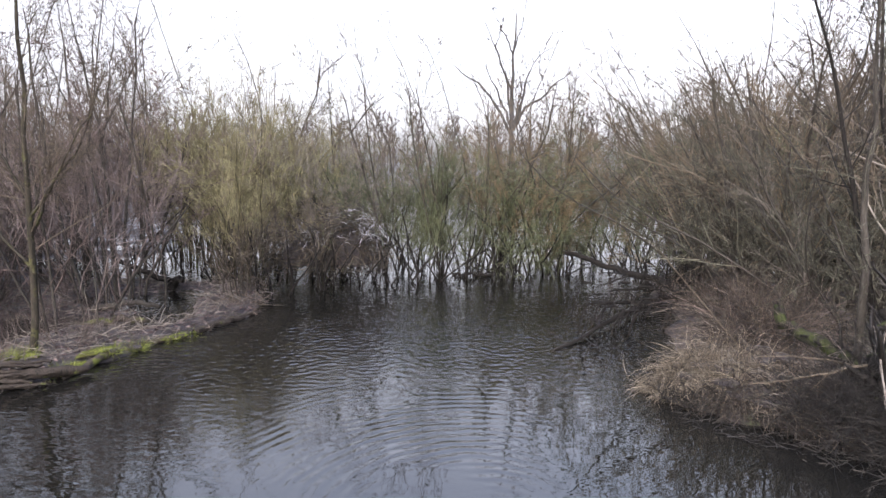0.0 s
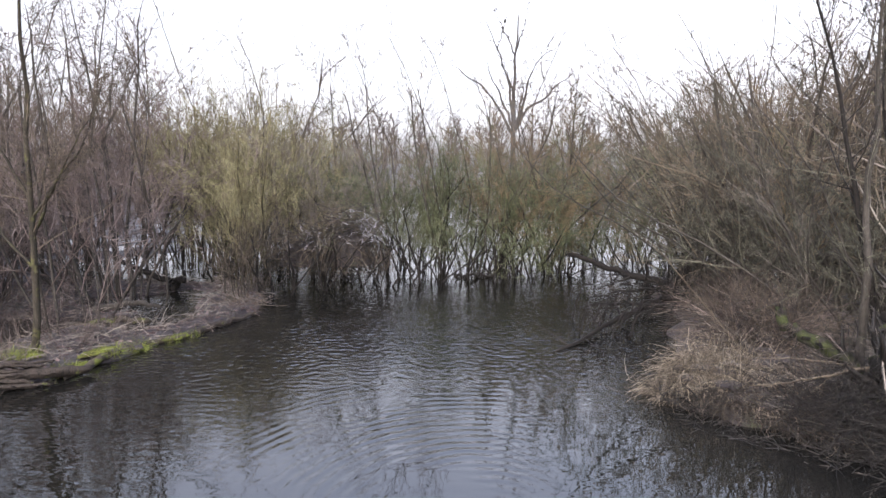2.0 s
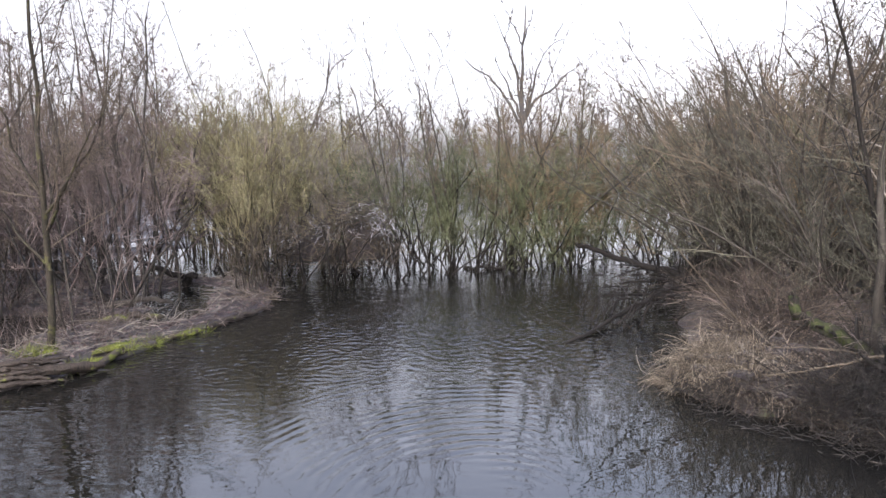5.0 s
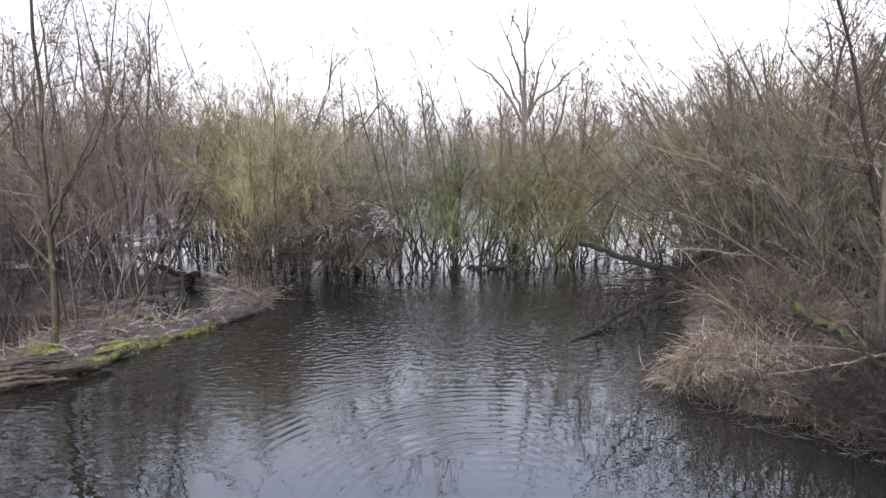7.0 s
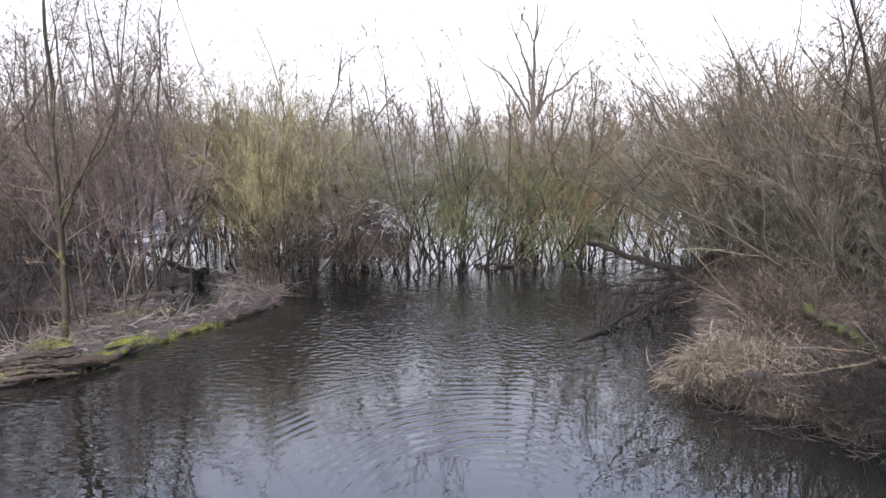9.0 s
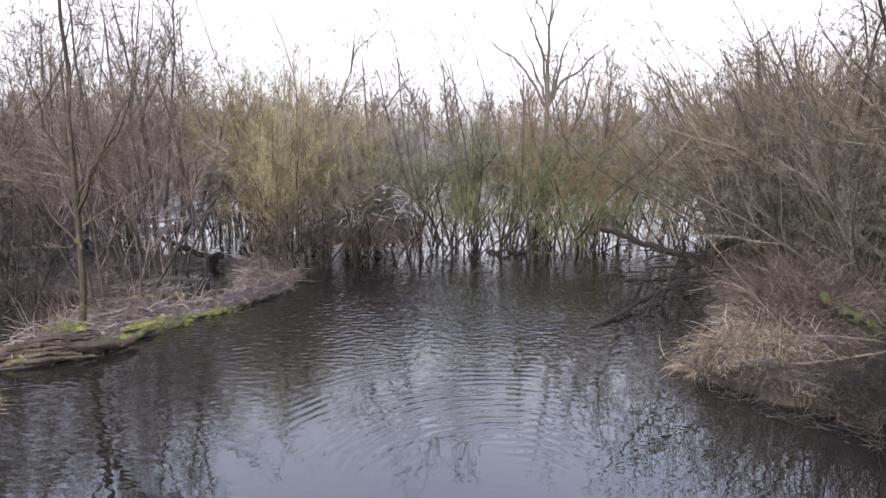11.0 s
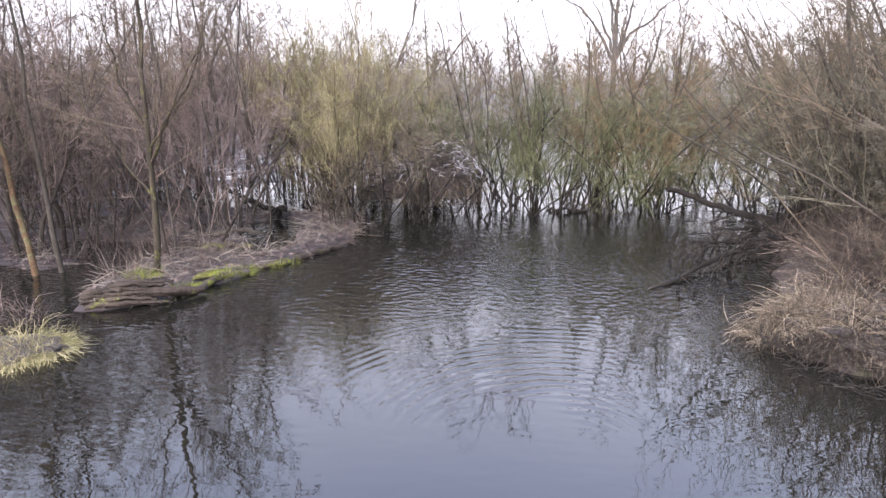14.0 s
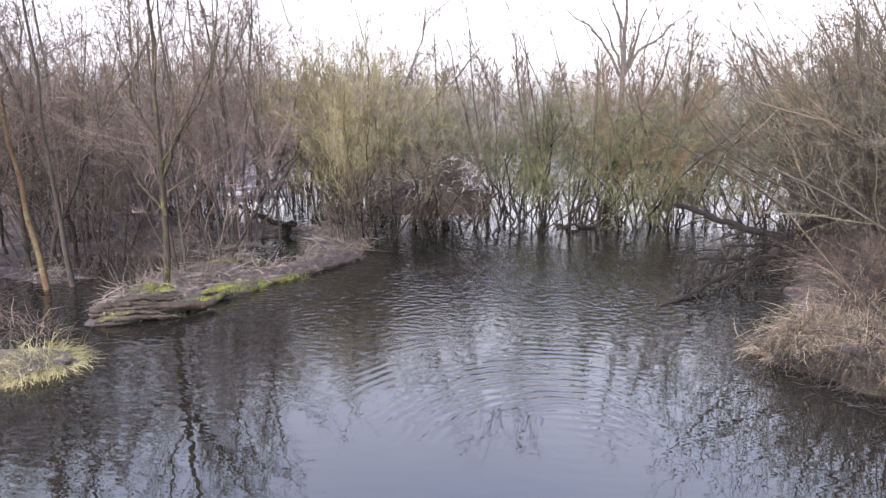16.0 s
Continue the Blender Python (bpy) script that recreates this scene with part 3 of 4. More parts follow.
spread(green, [(6.9, 17.2), (7.4, 19.4), (7.0, 21.4), (8.2, 16.0), (8.8, 18.6)], 104, 0.9, 1.1, clear=-9)
spread(orange, scatter(41, 0.34, 0.60, 18.5, 25, 2.4), 115, 0.8, 1.05)
spread(low, [q for q in scatter(50, -0.95, -0.46, 13.5, 17, 2.3) if q[0] / q[1] < -0.6], 130, 0.55, 0.8, clear=0.7)
spread(low, scatter(44, -0.45, 0.40, 46.6, 50.0, 2.2), 124, 0.95, 1.35, clear=0.2)
spread(plum, scatter(51, -0.70, -0.56, 22, 28, 2.6), 134, 0.95, 1.2, clear=-9)
spread(alder, [(-12.6, 12.6), (-13.0, 15.6), (-10.8, 9.4), (-12.2, 8.8), (-9.9, 12.6), (11.4, 16.0), (13.0, 18.0), (12.2, 13.4), (10.6, 14.0)], 131, 0.9, 1.1, clear=0.5)
spread(brown, [(-5.2, 15.4), (-5.5, 16.4), (-4.9, 14.7)], 146, 0.36, 0.5, clear=-1)
spread(plum, [(-7.8, 15.4), (-8.4, 17.0), (-9.2, 16.0), (-8.8, 18.8)], 143, 0.74, 0.88)
spread(plum, [(-10.9, 11.4), (-12.4, 11.0), (-12.8, 9.6)], 138, 1.15, 1.3)
spread(far_red, scatter(45, -1.1, -0.60, 21, 32, 2.8), 125, 0.8, 1.1)
spread(red, [q for q in scatter(5, -1.05, -0.44, 12.8, 19, 2.05) if q[0] / q[1] < -0.53], 106, 0.95, 1.3, clear=0.7)
spread(wisp, scatter(49, -1.0, -0.58, 18, 24, 2.8), 129, 0.95, 1.2, clear=0.8)
spread(bank, [(7.3, 13.4), (7.9, 12.0), (7.2, 15.2), (8.4, 14.4), (7.9, 10.8)], 108, 0.92, 1.1, turn=(-35, 35))
spread(lichen, [(8.6, 9.8), (9.0, 11.2), (8.6, 8.9)], 112, 0.7, 0.85, turn=(-40, 40))
spread(brown, scatter(71, 0.46, 0.95, 14.5, 22, 2.2), 118, 1.05, 1.35, clear=1.0)
spread(brown, [(10.5, 13.5), (12.0, 15.0), (11.0, 17.0), (13.5, 17.0), (9.6, 15.6), (12.5, 20.0), (10.4, 19.6), (9.4, 12.4)], 141, 1.2, 1.42)
spread(tall, scatter(10, 0.30, 0.9, 26, 38, 4.6), 111, 0.75, 1.0)


# ---- single trees
def line(points, n):
    """n points along a bent line."""
    p = np.array(points, float)
    d = np.concatenate([[0], np.cumsum(np.linalg.norm(np.diff(p, axis=0), axis=1))])
    t = np.linspace(0, d[-1], n)
    return np.stack([np.interp(t, d, p[:, i]) for i in range(3)], -1)


def bare_tree(name, seed, trunk, radius, levels, bark, twig, label, cones=0, limbs=(), least=0.003, tip=0.12):
    """A tree whose trunk and main limbs follow the given bent lines (metres, from its base)."""
    rng = np.random.default_rng(seed)
    x, y, z = trunk[0]
    e = holder(name, pose(x, y, z), label, "tree")
    lines = [line(trunk, 12)] + [line(b, 12) for b in limbs]
    rads = [radius] + [radius * 0.42] * len(limbs)
    for q in lines:
        q[1:-1] += rng.normal(0, radius * 0.35, (10, 3))
    local = np.array(lines) - np.array(trunk[0])
    bole = part("trunk", [tubes(local[:1], rads[:1], tip, 9)], bark, e)
    for i in range(len(limbs)):
        part("limb", [tubes(local[i + 1:i + 2], rads[i + 1:i + 2], tip, 6)], bark, bole)
    grown = woody(rng, local, rads, levels, tip)
    tagged(part("crown", [tubes(p, np.maximum(r, least), 0.3, n) for p, r, n in grown[1:]], twig, e, "bare twigs"), kind="stuff")
    if cones:
        p = grown[-1][0].reshape(-1, 3)
        tagged(part("cone_sprinkle", [specks(rng, p[rng.integers(len(p), size=cones)], 0.012)], TWIG_DARK, e, "small dark cones and buds"), kind="stuff")
    return e


FULL = [(44, 0.2, 0.98, 50, 0.27, 6, 0.04, 0.13, 0.2), (9, 0.15, 1.0, 44, 0.42, 4, 0.02, 0.15, 0.6), (6, 0.2, 1.0, 40, 0.45, 2, 0.02, 0.14, 0.7)]
SLENDER = [(26, 0.22, 0.98, 50, 0.24, 6, 0.05, 0.12, 0.2), (9, 0.15, 1.0, 42, 0.42, 4, 0.03, 0.13, 0.6), (6, 0.2, 1.0, 38, 0.45, 2, 0.02, 0.12, 0.7)]
bare_tree("alder_tree", 201, [(-7.08, 10.43, -0.05), (-6.98, 10.45, 1.1), (-6.91, 10.45, 1.95), (-6.94, 10.45, 2.85), (-6.88, 10.45, 3.9), (-6.84, 10.5, 5.0), (-6.8, 10.5, 8.4)], 0.066, FULL,
          BARK_TRUNK, TWIG_BROWN, "young alder with a slim olive-brown trunk on the bank", 500,
          limbs=[[(-6.93, 10.45, 2.05), (-6.62, 10.4, 2.7), (-6.2, 10.4, 3.55), (-5.75, 10.4, 4.15), (-5.4, 10.4, 5.0)], [(-6.92, 10.45, 2.45), (-6.4, 10.5, 3.1), (-5.95, 10.5, 3.75), (-5.5, 10.5, 4.9)],
                 [(-6.94, 10.45, 2.8), (-7.28, 10.5, 3.25), (-7.42, 10.5, 3.95), (-7.7, 10.5, 5.2)], [(-6.9, 10.45, 1.5), (-7.5, 10.5, 2.2), (-8.2, 10.6, 3.2), (-8.6, 10.6, 4.2)]])
bare_tree("alder_tree", 202, [(-9.55, 10.34, -0.05), (-9.75, 10.4, 1.2), (-10.0, 10.5, 2.6), (-10.2, 10.5, 5.0), (-10.3, 10.6, 8.0)], 0.064, FULL,
          BARK_ORANGE, TWIG_BROWN, "leaning alder with an orange-brown trunk at the inlet", 500)
bare_tree("alder_tree", 203, [(-9.2, 10.6, -0.05), (-9.3, 10.6, 1.5), (-9.45, 10.7, 3.5), (-9.6, 10.8, 7.5)], 0.055, FULL,
          BARK_GREY, TWIG_BROWN, "thin brown alder stem beside the inlet", 500)
bare_tree("alder_tree", 204, [(-11.0, 11.5, 0.0), (-11.1, 11.6, 3.0), (-11.4, 11.6, 7.5)], 0.055, SLENDER, BARK_GREY, TWIG_BROWN, "bare brown alder in the thicket", 600)
bare_tree("alder_tree", 205, [(-8.3, 15.6, 0.0), (-8.4, 15.7, 2.0), (-8.5, 15.8, 4.0), (-9.2, 15.9, 7.8)], 0.065, SLENDER, BARK_GREY, TWIG_GREY,
          "bare grey tree forking into a wide vee", 0, limbs=[[(-8.5, 15.8, 3.6), (-8.2, 15.9, 5.4), (-7.9, 16.0, 7.6)], [(-8.5, 15.8, 4.0), (-7.6, 15.8, 5.6), (-6.9, 15.9, 7.0)],
                                                                 [(-8.45, 15.8, 3.4), (-9.4, 15.8, 5.0), (-10.2, 15.9, 7.2)]])
bare_tree("alder_tree", 206, [(-12.2, 14.2, 0.0), (-12.2, 14.2, 3.0), (-12.4, 14.2, 8.2)], 0.06, SLENDER, BARK_GREY, TWIG_BROWN, "bare brown alder in the thicket", 600)
bare_tree("alder_tree", 207, [(-10.6, 18.5, 0.0), (-10.7, 18.5, 3.0), (-10.9, 18.5, 8.0)], 0.08, SLENDER, BARK_GREY, TWIG_GREY, "bare grey alder in the thicket", 0)
bare_tree("willow_tree", 208, [(6.3, 9.2, 0.0), (6.25, 9.2, 2.0), (6.2, 9.2, 4.2), (6.0, 9.3, 7.0)], 0.07, SLENDER, BARK_GREY, TWIG_LICHEN,
          "upright willow with a grey trunk on the bank", 300)
LEANING = [(22, 0.2, 0.98, 38, 0.28, 6, 0.06, 0.10, 0.38), (7, 0.2, 1.0, 36, 0.42, 4, 0.03, 0.12, 0.6), (5, 0.2, 1.0, 36, 0.45, 3, 0.0, 0.12, 0.7)]
bare_tree("willow_tree", 209, [(6.9, 9.4, 0.0), (6.5, 9.4, 1.5), (6.15, 9.4, 2.8), (5.93, 9.4, 3.9), (5.66, 9.4, 4.7), (5.4, 9.4, 5.45), (5.0, 9.4, 6.8)], 0.058, LEANING, BARK_DARK, TWIG_DARK,
          "dark leaning willow stem reaching over the bank", 300)
bare_tree("willow_tree", 210, [(7.9, 10.2, 0.0), (7.5, 10.2, 2.5), (7.0, 10.3, 4.5), (6.9, 10.3, 7.2)], 0.08, LEANING, BARK_DARK, TWIG_GREY,
          "dark willow stem among tangled twigs", 300)
bare_tree("willow_tree", 212, [(6.9, 11.2, 0.0), (6.4, 11.2, 1.6), (5.6, 11.2, 3.2), (4.9, 11.2, 4.4)], 0.05, LEANING, BARK_GREY, TWIG_GREY,
          "grey willow bough arching towards the water", 0)
bare_tree("willow_tree", 213, [(7.6, 12.8, 0.0), (7.2, 12.8, 2.2), (6.6, 12.8, 3.9), (5.9, 12.8, 5.2)], 0.06, LEANING, BARK_GREY, TWIG_ORANGE,
          "brown willow bough arching towards the water", 0)


def dead_tree():
    """A tall dead tree, 50 m off: each limb as steps across and up (metres) from the fork."""
    limbs = [[(0.0, -6.6), (-0.05, 0.0), (0.0, 2.3), (0.0, 5.0), (0.17, 6.7), (0.2, 8.0), (0.35, 9.0)],
             [(0.1, 5.3), (0.6, 6.8), (0.95, 8.0), (1.0, 9.3)],
             [(-0.1, 5.0), (-0.5, 6.0), (-1.0, 6.8), (-1.4, 7.7), (-1.85, 8.6)], [(-1.0, 6.8), (-0.6, 8.1)],
             [(0.0, -0.9), (-0.25, 0.2), (-0.45, 2.5), (-0.95, 4.2), (-1.4, 5.4), (-2.0, 6.8), (-2.55, 8.2)], [(-1.4, 5.4), (-1.05, 6.5), (-1.1, 7.2)],
             [(0.0, -1.0), (-0.5, 0.3), (-1.15, 2.1), (-1.9, 3.3), (-2.3, 4.4)], [(0.0, -1.2), (-0.7, 0.0), (-1.6, 1.6), (-2.5, 2.6), (-3.7, 3.3), (-5.0, 4.3)],
             [(0.05, -0.9), (0.6, 0.7), (0.95, 2.8), (1.4, 4.0), (2.3, 5.1), (3.2, 5.7)], [(2.3, 5.1), (3.0, 6.7)],
             [(0.05, -0.8), (0.9, 0.8), (1.75, 1.4), (2.6, 1.9), (3.2, 2.7), (4.0, 3.2), (5.0, 4.0)], [(0.05, -0.6), (0.3, 0.4), (0.6, 2.2), (0.35, 3.4)]]
    rng = np.random.default_rng(300)
    base = np.array((5.45, 50.0, 0.3))
    e = holder("dead_tree", pose(*base), "tall dead tree with weathered bare limbs rising above the thicket", "tree")
    made = []
    for i, limb in enumerate(limbs):
        back_forth = rng.uniform(-0.25, 0.25)
        p = line([(x, back_forth * max(z, 0) * 0.5, z + 6.25) for x, z in limb], 12)
        p[1:-1] += rng.normal(0, 0.05, (10, 3))
        made.append(p)
        thick = 0.26 if i == 0 else (0.13 if limb[0][1] < 0 else 0.07)
        piece = part("trunk" if i == 0 else "limb", [tubes(p[None], [thick], 0.14, 8)], BARK_DEAD, e if i == 0 else bole)
        bole = piece if i == 0 else bole
    tw = woody(rng, np.array(made), [0.1] * len(made), [(18, 0.3, 1.0, 45, 0.16, 5, 0.03, 0.2, 0.5), (5, 0.3, 1.0, 42, 0.5, 4, 0.03, 0.2, 0.6)])
    part("crown", [tubes(p, np.maximum(r, 0.017), 0.3, 3) for p, r, n in tw[1:]], BARK_DEAD, e, "broken dead twigs")


dead_tree()


# ---- fallen wood
def log_thing(name, points, radius, bark, label, seed, sides=10, n=14, rough=0.25, tip=0.6, twigs=0, twig=TWIG_DARK, category="log", spread_up=0.05):
    rng = np.random.default_rng(seed)
    p = line(points, n)
    p[1:-1] += rng.normal(0, radius * rough, (n - 2, 3))
    o = p[0].copy()
    e = holder(name, pose(*o), label, category)
    part("trunk", [tubes((p - o)[None], [radius], tip, sides)], bark, e)
    if twigs:
        g = woody(rng, (p - o)[None], [radius], [(twigs, 0.15, 1.0, 50, 0.3, 6, spread_up, 0.13, 0.45), (5, 0.2, 1.0, 40, 0.4, 4, 0, 0.15, 0.6)])
        tagged(part("side_growth", [tubes(q, np.maximum(r, 0.004), 0.3, m) for q, r, m in g[1:]], twig, e), kind="stuff")
    return e


def rotten_log():
    """The split log at the water's edge: a ragged body with torn slabs of wood on its face and top."""
    rng = np.random.default_rng(310)
    e = holder("rotten_log", pose(-7.35, 8.62, 0), "long split rotten log with layered brown wood at the water's edge", "log")
    def strip(a, b, y, z, r, thin, sides=9, n=16, jag=0.02):
        t = np.linspace(0, 1, n)
        p = np.stack([a + (b - a) * t, y + (a + (b - a) * t) ** 2 * 0.28 + rng.normal(0, jag, n), z + 0.06 * np.sin(3 * t + a) + rng.normal(0, jag, n)], -1)
        v, q, t3 = tubes(p[None], [r], 0.4, sides, flat=thin)
        return v + rng.normal(0, 0.011, v.shape), q, t3
    part("body", [strip(0.1, 1.75, 0.24, 0.1, 0.17, 0.85, 12, 18, 0.02)], BARK_ROT, e)
    for i in range(10):
        a = rng.uniform(-0.1, 0.5)
        up_face = i % 6
        part("slab", [strip(a, a + rng.uniform(0.7, 1.2), 0.04 + 0.045 * up_face, 0.03 + 0.065 * up_face - 0.04 * max(0, up_face - 4), rng.uniform(0.05, 0.09), 0.6, 9, 16, 0.009)], BARK_ROT, e)


rotten_log()
log_thing("mossy_log", [(-6.0, 9.4, 0.0), (-5.85, 10.2, 0.05), (-5.5, 11.1, 0.05), (-4.85, 12.0, 0.03)], 0.075, BARK_MOSS, "low mossy log lying along the bank", 311, rough=0.5)
log_thing("mossy_log", [(-4.9, 12.0, 0.03), (-4.45, 13.0, 0.05), (-4.1, 13.9, 0.0)], 0.07, BARK_ROT, "thin brown log lying along the bank", 312)
log_thing("fallen_log", [(-7.4, 12.2, 0.1), (-6.6, 12.5, 0.15), (-6.0, 12.6, 0.12)], 0.10, BARK_MOSS, "short rotten log lying on the marsh", 313)
log_thing("fallen_log", [(-7.8, 13.6, 0.12), (-7.0, 13.8, 0.22), (-6.3, 13.7, 0.15)], 0.08, BARK_GREY, "short grey log lying on the marsh", 314)
log_thing("fallen_bough", [(5.9, 15.4, 0.25), (5.2, 15.9, 0.42), (4.4, 17.0, 0.55), (3.5, 18.4, 0.75)], 0.10, BARK_DARK, "dark fallen bough leaning out over the water", 315, twigs=9, category="branch")
log_thing("sunken_branch", [(5.5, 14.3, 0.35), (4.6, 13.8, 0.22), (3.5, 12.6, 0.16), (2.6, 11.5, 0.06), (1.8, 10.7, -0.03)], 0.075, BARK_DARK,
          "dark forked branch half sunk in the pond", 316, tip=0.3, twigs=10, category="branch", spread_up=0.0)
log_thing("sunken_branch", [(4.6, 13.9, 0.2), (3.6, 13.0, 0.4), (3.0, 12.5, 0.5), (2.5, 12.6, 0.35)], 0.03, BARK_DARK, "thin dark branch bent above the water", 317, tip=0.3, twigs=5, category="branch")
log_thing("mossy_stub", [(6.15, 8.9, 0.3), (5.75, 9.1, 0.62), (5.5, 9.35, 0.78), (5.36, 9.6, 0.88), (5.28, 9.8, 1.12)], 0.13, BARK_MOSSY, "broken mossy bough jutting from the bank", 318, rough=0.18, tip=0.6, twigs=5, category="branch")
log_thing("old_willow", [(5.6, 7.75, -0.1), (5.72, 7.85, 0.5), (5.8, 8.0, 0.95), (6.3, 8.4, 1.5), (7.1, 9.0, 2.1)], 0.2, BARK_OLD, "thick dark mossy old willow trunk on the bank", 319, sides=14, n=22, rough=0.22, tip=0.6, twigs=26, category="tree trunk")
log_thing("dead_branch", [(5.75, 8.0, 0.75), (5.1, 7.95, 0.62), (4.6, 8.0, 0.5), (4.05, 8.05, 0.42)], 0.022, TWIG_BROWN, "bare brown branch lying across the sedge", 326, tip=0.4, twigs=5, twig=TWIG_BROWN, category="branch")
log_thing("dead_branch", [(5.8, 8.1, 0.6), (5.2, 8.2, 0.72), (4.7, 8.35, 0.72), (4.3, 8.5, 0.66)], 0.016, TWIG_BROWN, "bare brown branch lying across the sedge", 327, tip=0.4, twigs=4, twig=TWIG_BROWN, category="branch")
log_thing("dead_branch", [(5.6, 6.6, 0.1), (5.3, 7.1, 0.35), (5.5, 7.6, 0.9), (5.9, 8.1, 1.3)], 0.02, TWIG_GREY, "thin grey branch leaning on the old trunk", 328, tip=0.5, twigs=4, twig=TWIG_GREY, category="branch")
log_thing("pale_branch", [(4.75, 9.3, 0.35), (4.42, 9.5, 0.75), (3.95, 9.5, 1.3), (3.58, 9.5, 1.71), (3.3, 9.5, 2.06), (2.59, 9.5, 2.54)], 0.0105, TWIG_BROWN, "long thin dead branch slanting over the sedge", 320, tip=0.4, twigs=3, twig=TWIG_BROWN, category="branch")
log_thing("tree_stump", [(-7.2, 16.2, -0.12), (-7.1, 16.15, 0.12), (-6.9, 16.15, 0.3), (-6.75, 16.1, 0.36)], 0.13, BARK_DARK, "dark broken stump in the flooded thicket", 321, tip=0.6, rough=0.35, twigs=7, category="stump")
log_thing("fallen_bough", [(-7.1, 16.0, 0.3), (-7.8, 15.8, 0.6), (-8.5, 15.7, 1.0)], 0.08, BARK_DARK, "dark bough leaning from the stump", 322, category="branch")
log_thing("fallen_bough", [(0.3, 18.3, -0.03), (0.7, 18.1, 0.08), (1.1, 18.2, 0.03), (1.7, 18.4, -0.05)], 0.05, BARK_DARK, "dark root lying in the water", 323, rough=0.6, twigs=12, category="branch")


log_thing("sunken_branch", [(5.3, 13.9, 0.3), (4.4, 13.1, 0.45), (3.7, 12.3, 0.28), (3.0, 11.7, 0.06)], 0.036, BARK_DARK, "dark branch dipping into the pond", 324, tip=0.3, twigs=9, category="branch", spread_up=-0.03)
# dark drowned rods that arch from the bank brush and dip into the water
rods = random.Random(340)
for i in range(16):
    x, y = 2.7 + 0.09 * i + rods.uniform(-0.1, 0.1), 12.2 + rods.uniform(-0.4, 1.1)
    top = rods.uniform(0.35, 0.8)
    ob = log_thing("drowned_rod", [(x + rods.uniform(0.3, 0.8), y + 0.3, top), (x + 0.2, y + 0.1, top + 0.05), (x, y, 0.3 * top), (x - 0.05, y - 0.05, -0.1)], rods.uniform(0.016, 0.028), BARK_DARK,
                   "thin dark rod dipping into the pond", 341 + i, sides=5, n=8, tip=0.6, twigs=4, category="branch", spread_up=-0.08)
    tagged(ob, "thin dark rod dipping into the pond", "branch", "drowned rods")
log_thing("sunken_branch", [(5.4, 14.2, 0.3), (4.9, 13.2, 0.25), (4.5, 12.4, 0.1), (4.2, 11.8, -0.03)], 0.034, BARK_DARK, "dark branch dipping into the pond", 325, tip=0.3, twigs=8, category="branch", spread_up=-0.03)


# dark stems standing in the flooded far side
def water_stems(places, seed):
    rng = np.random.default_rng(seed)
    for x, y in places:
        k = int(rng.integers(3, 6))
        e = holder("willow_stool", pose(x, y, -0.5), "dark wet willow stems standing in the water", "shrub", "stems in the water")
        a = rng.uniform(0, 2 * np.pi, k)
        s = np.radians(rng.uniform(4, 44, k))
        way = np.stack([np.sin(s) * np.cos(a), np.sin(s) * np.sin(a), np.cos(s)], -1)
        p = grow(rng, np.stack([0.15 * np.cos(a), 0.15 * np.sin(a), np.zeros(k)], -1), way, rng.uniform(1.7, 2.9, k), 8, 0.05, 0.16)
        g = woody(rng, p, rng.uniform(0.018, 0.042, k), [(3, 0.72, 1.0, 32, 0.3, 5, 0.08, 0.14, 0.5), (4, 0.4, 1, 38, 0.4, 2, 0.03, 0.1, 0.6)], sides=5)
        for i in range(k):
            part("stem", [tubes(p[i:i + 1], g[0][1][i:i + 1], 0.3, 6)], BARK_DARK, e)
        tagged(part("crown", [tubes(q, np.maximum(r, 0.005), 0.3, 3) for q, r, m in g[1:]], TWIG_GREY if rng.uniform() < 0.5 else TWIG_GREEN, e), kind="stuff")


water_stems([(-1.2, 17.9), (-0.5, 17.4), (0.1, 17.7), (0.8, 18.0), (1.5, 17.8), (2.1, 18.5), (2.8, 18.2), (3.5, 18.9), (1.1, 18.9), (-0.2, 18.5), (-5.3, 17.5), (-5.8, 17.0), (5.2, 23.2), (5.6, 18.6), (6.1, 16.7), (5.7, 15.9), (-6.4, 17.2), (-7.6, 17.8), (-8.6, 18.0), (-4.3, 15.6), (-3.7, 16.2), (-3.1, 16.4), (-2.5, 16.6), (-1.9, 16.8), (-1.3, 17.1), (-3.4, 17.4), (-2.2, 17.6), (-4.7, 16.4), (5.5, 14.5), (5.6, 15.3), (5.9, 17.5)], 330)


# ---- the brush mound
def dome(a, b, h, seed, ring=32, rows=10, rough=0.09):
    """A lumpy half ball."""
    th, ph = np.meshgrid(np.linspace(0, 2 * np.pi, ring + 1)[:-1], np.linspace(0, np.pi / 2, rows), indexing="ij")
    rr = 1 + rough * np.sin(5 * th + 3 * ph + seed) * np.cos(4 * ph) + rough * 0.6 * np.sin(9 * th - 5 * ph + seed)  * np.cos(ph)
    v = np.stack([a * rr * np.cos(th) * np.cos(ph), b * rr * np.sin(th) * np.cos(ph), h * rr * np.sin(ph)], -1).reshape(-1, 3)
    i, j = np.meshgrid(np.arange(ring), np.arange(rows - 1), indexing="ij")
    q = np.stack([i * rows + j, (i + 1) % ring * rows + j, (i + 1) % ring * rows + j + 1, i * rows + j + 1], -1).reshape(-1, 4)
    return v, q, np.zeros((0, 3), int)


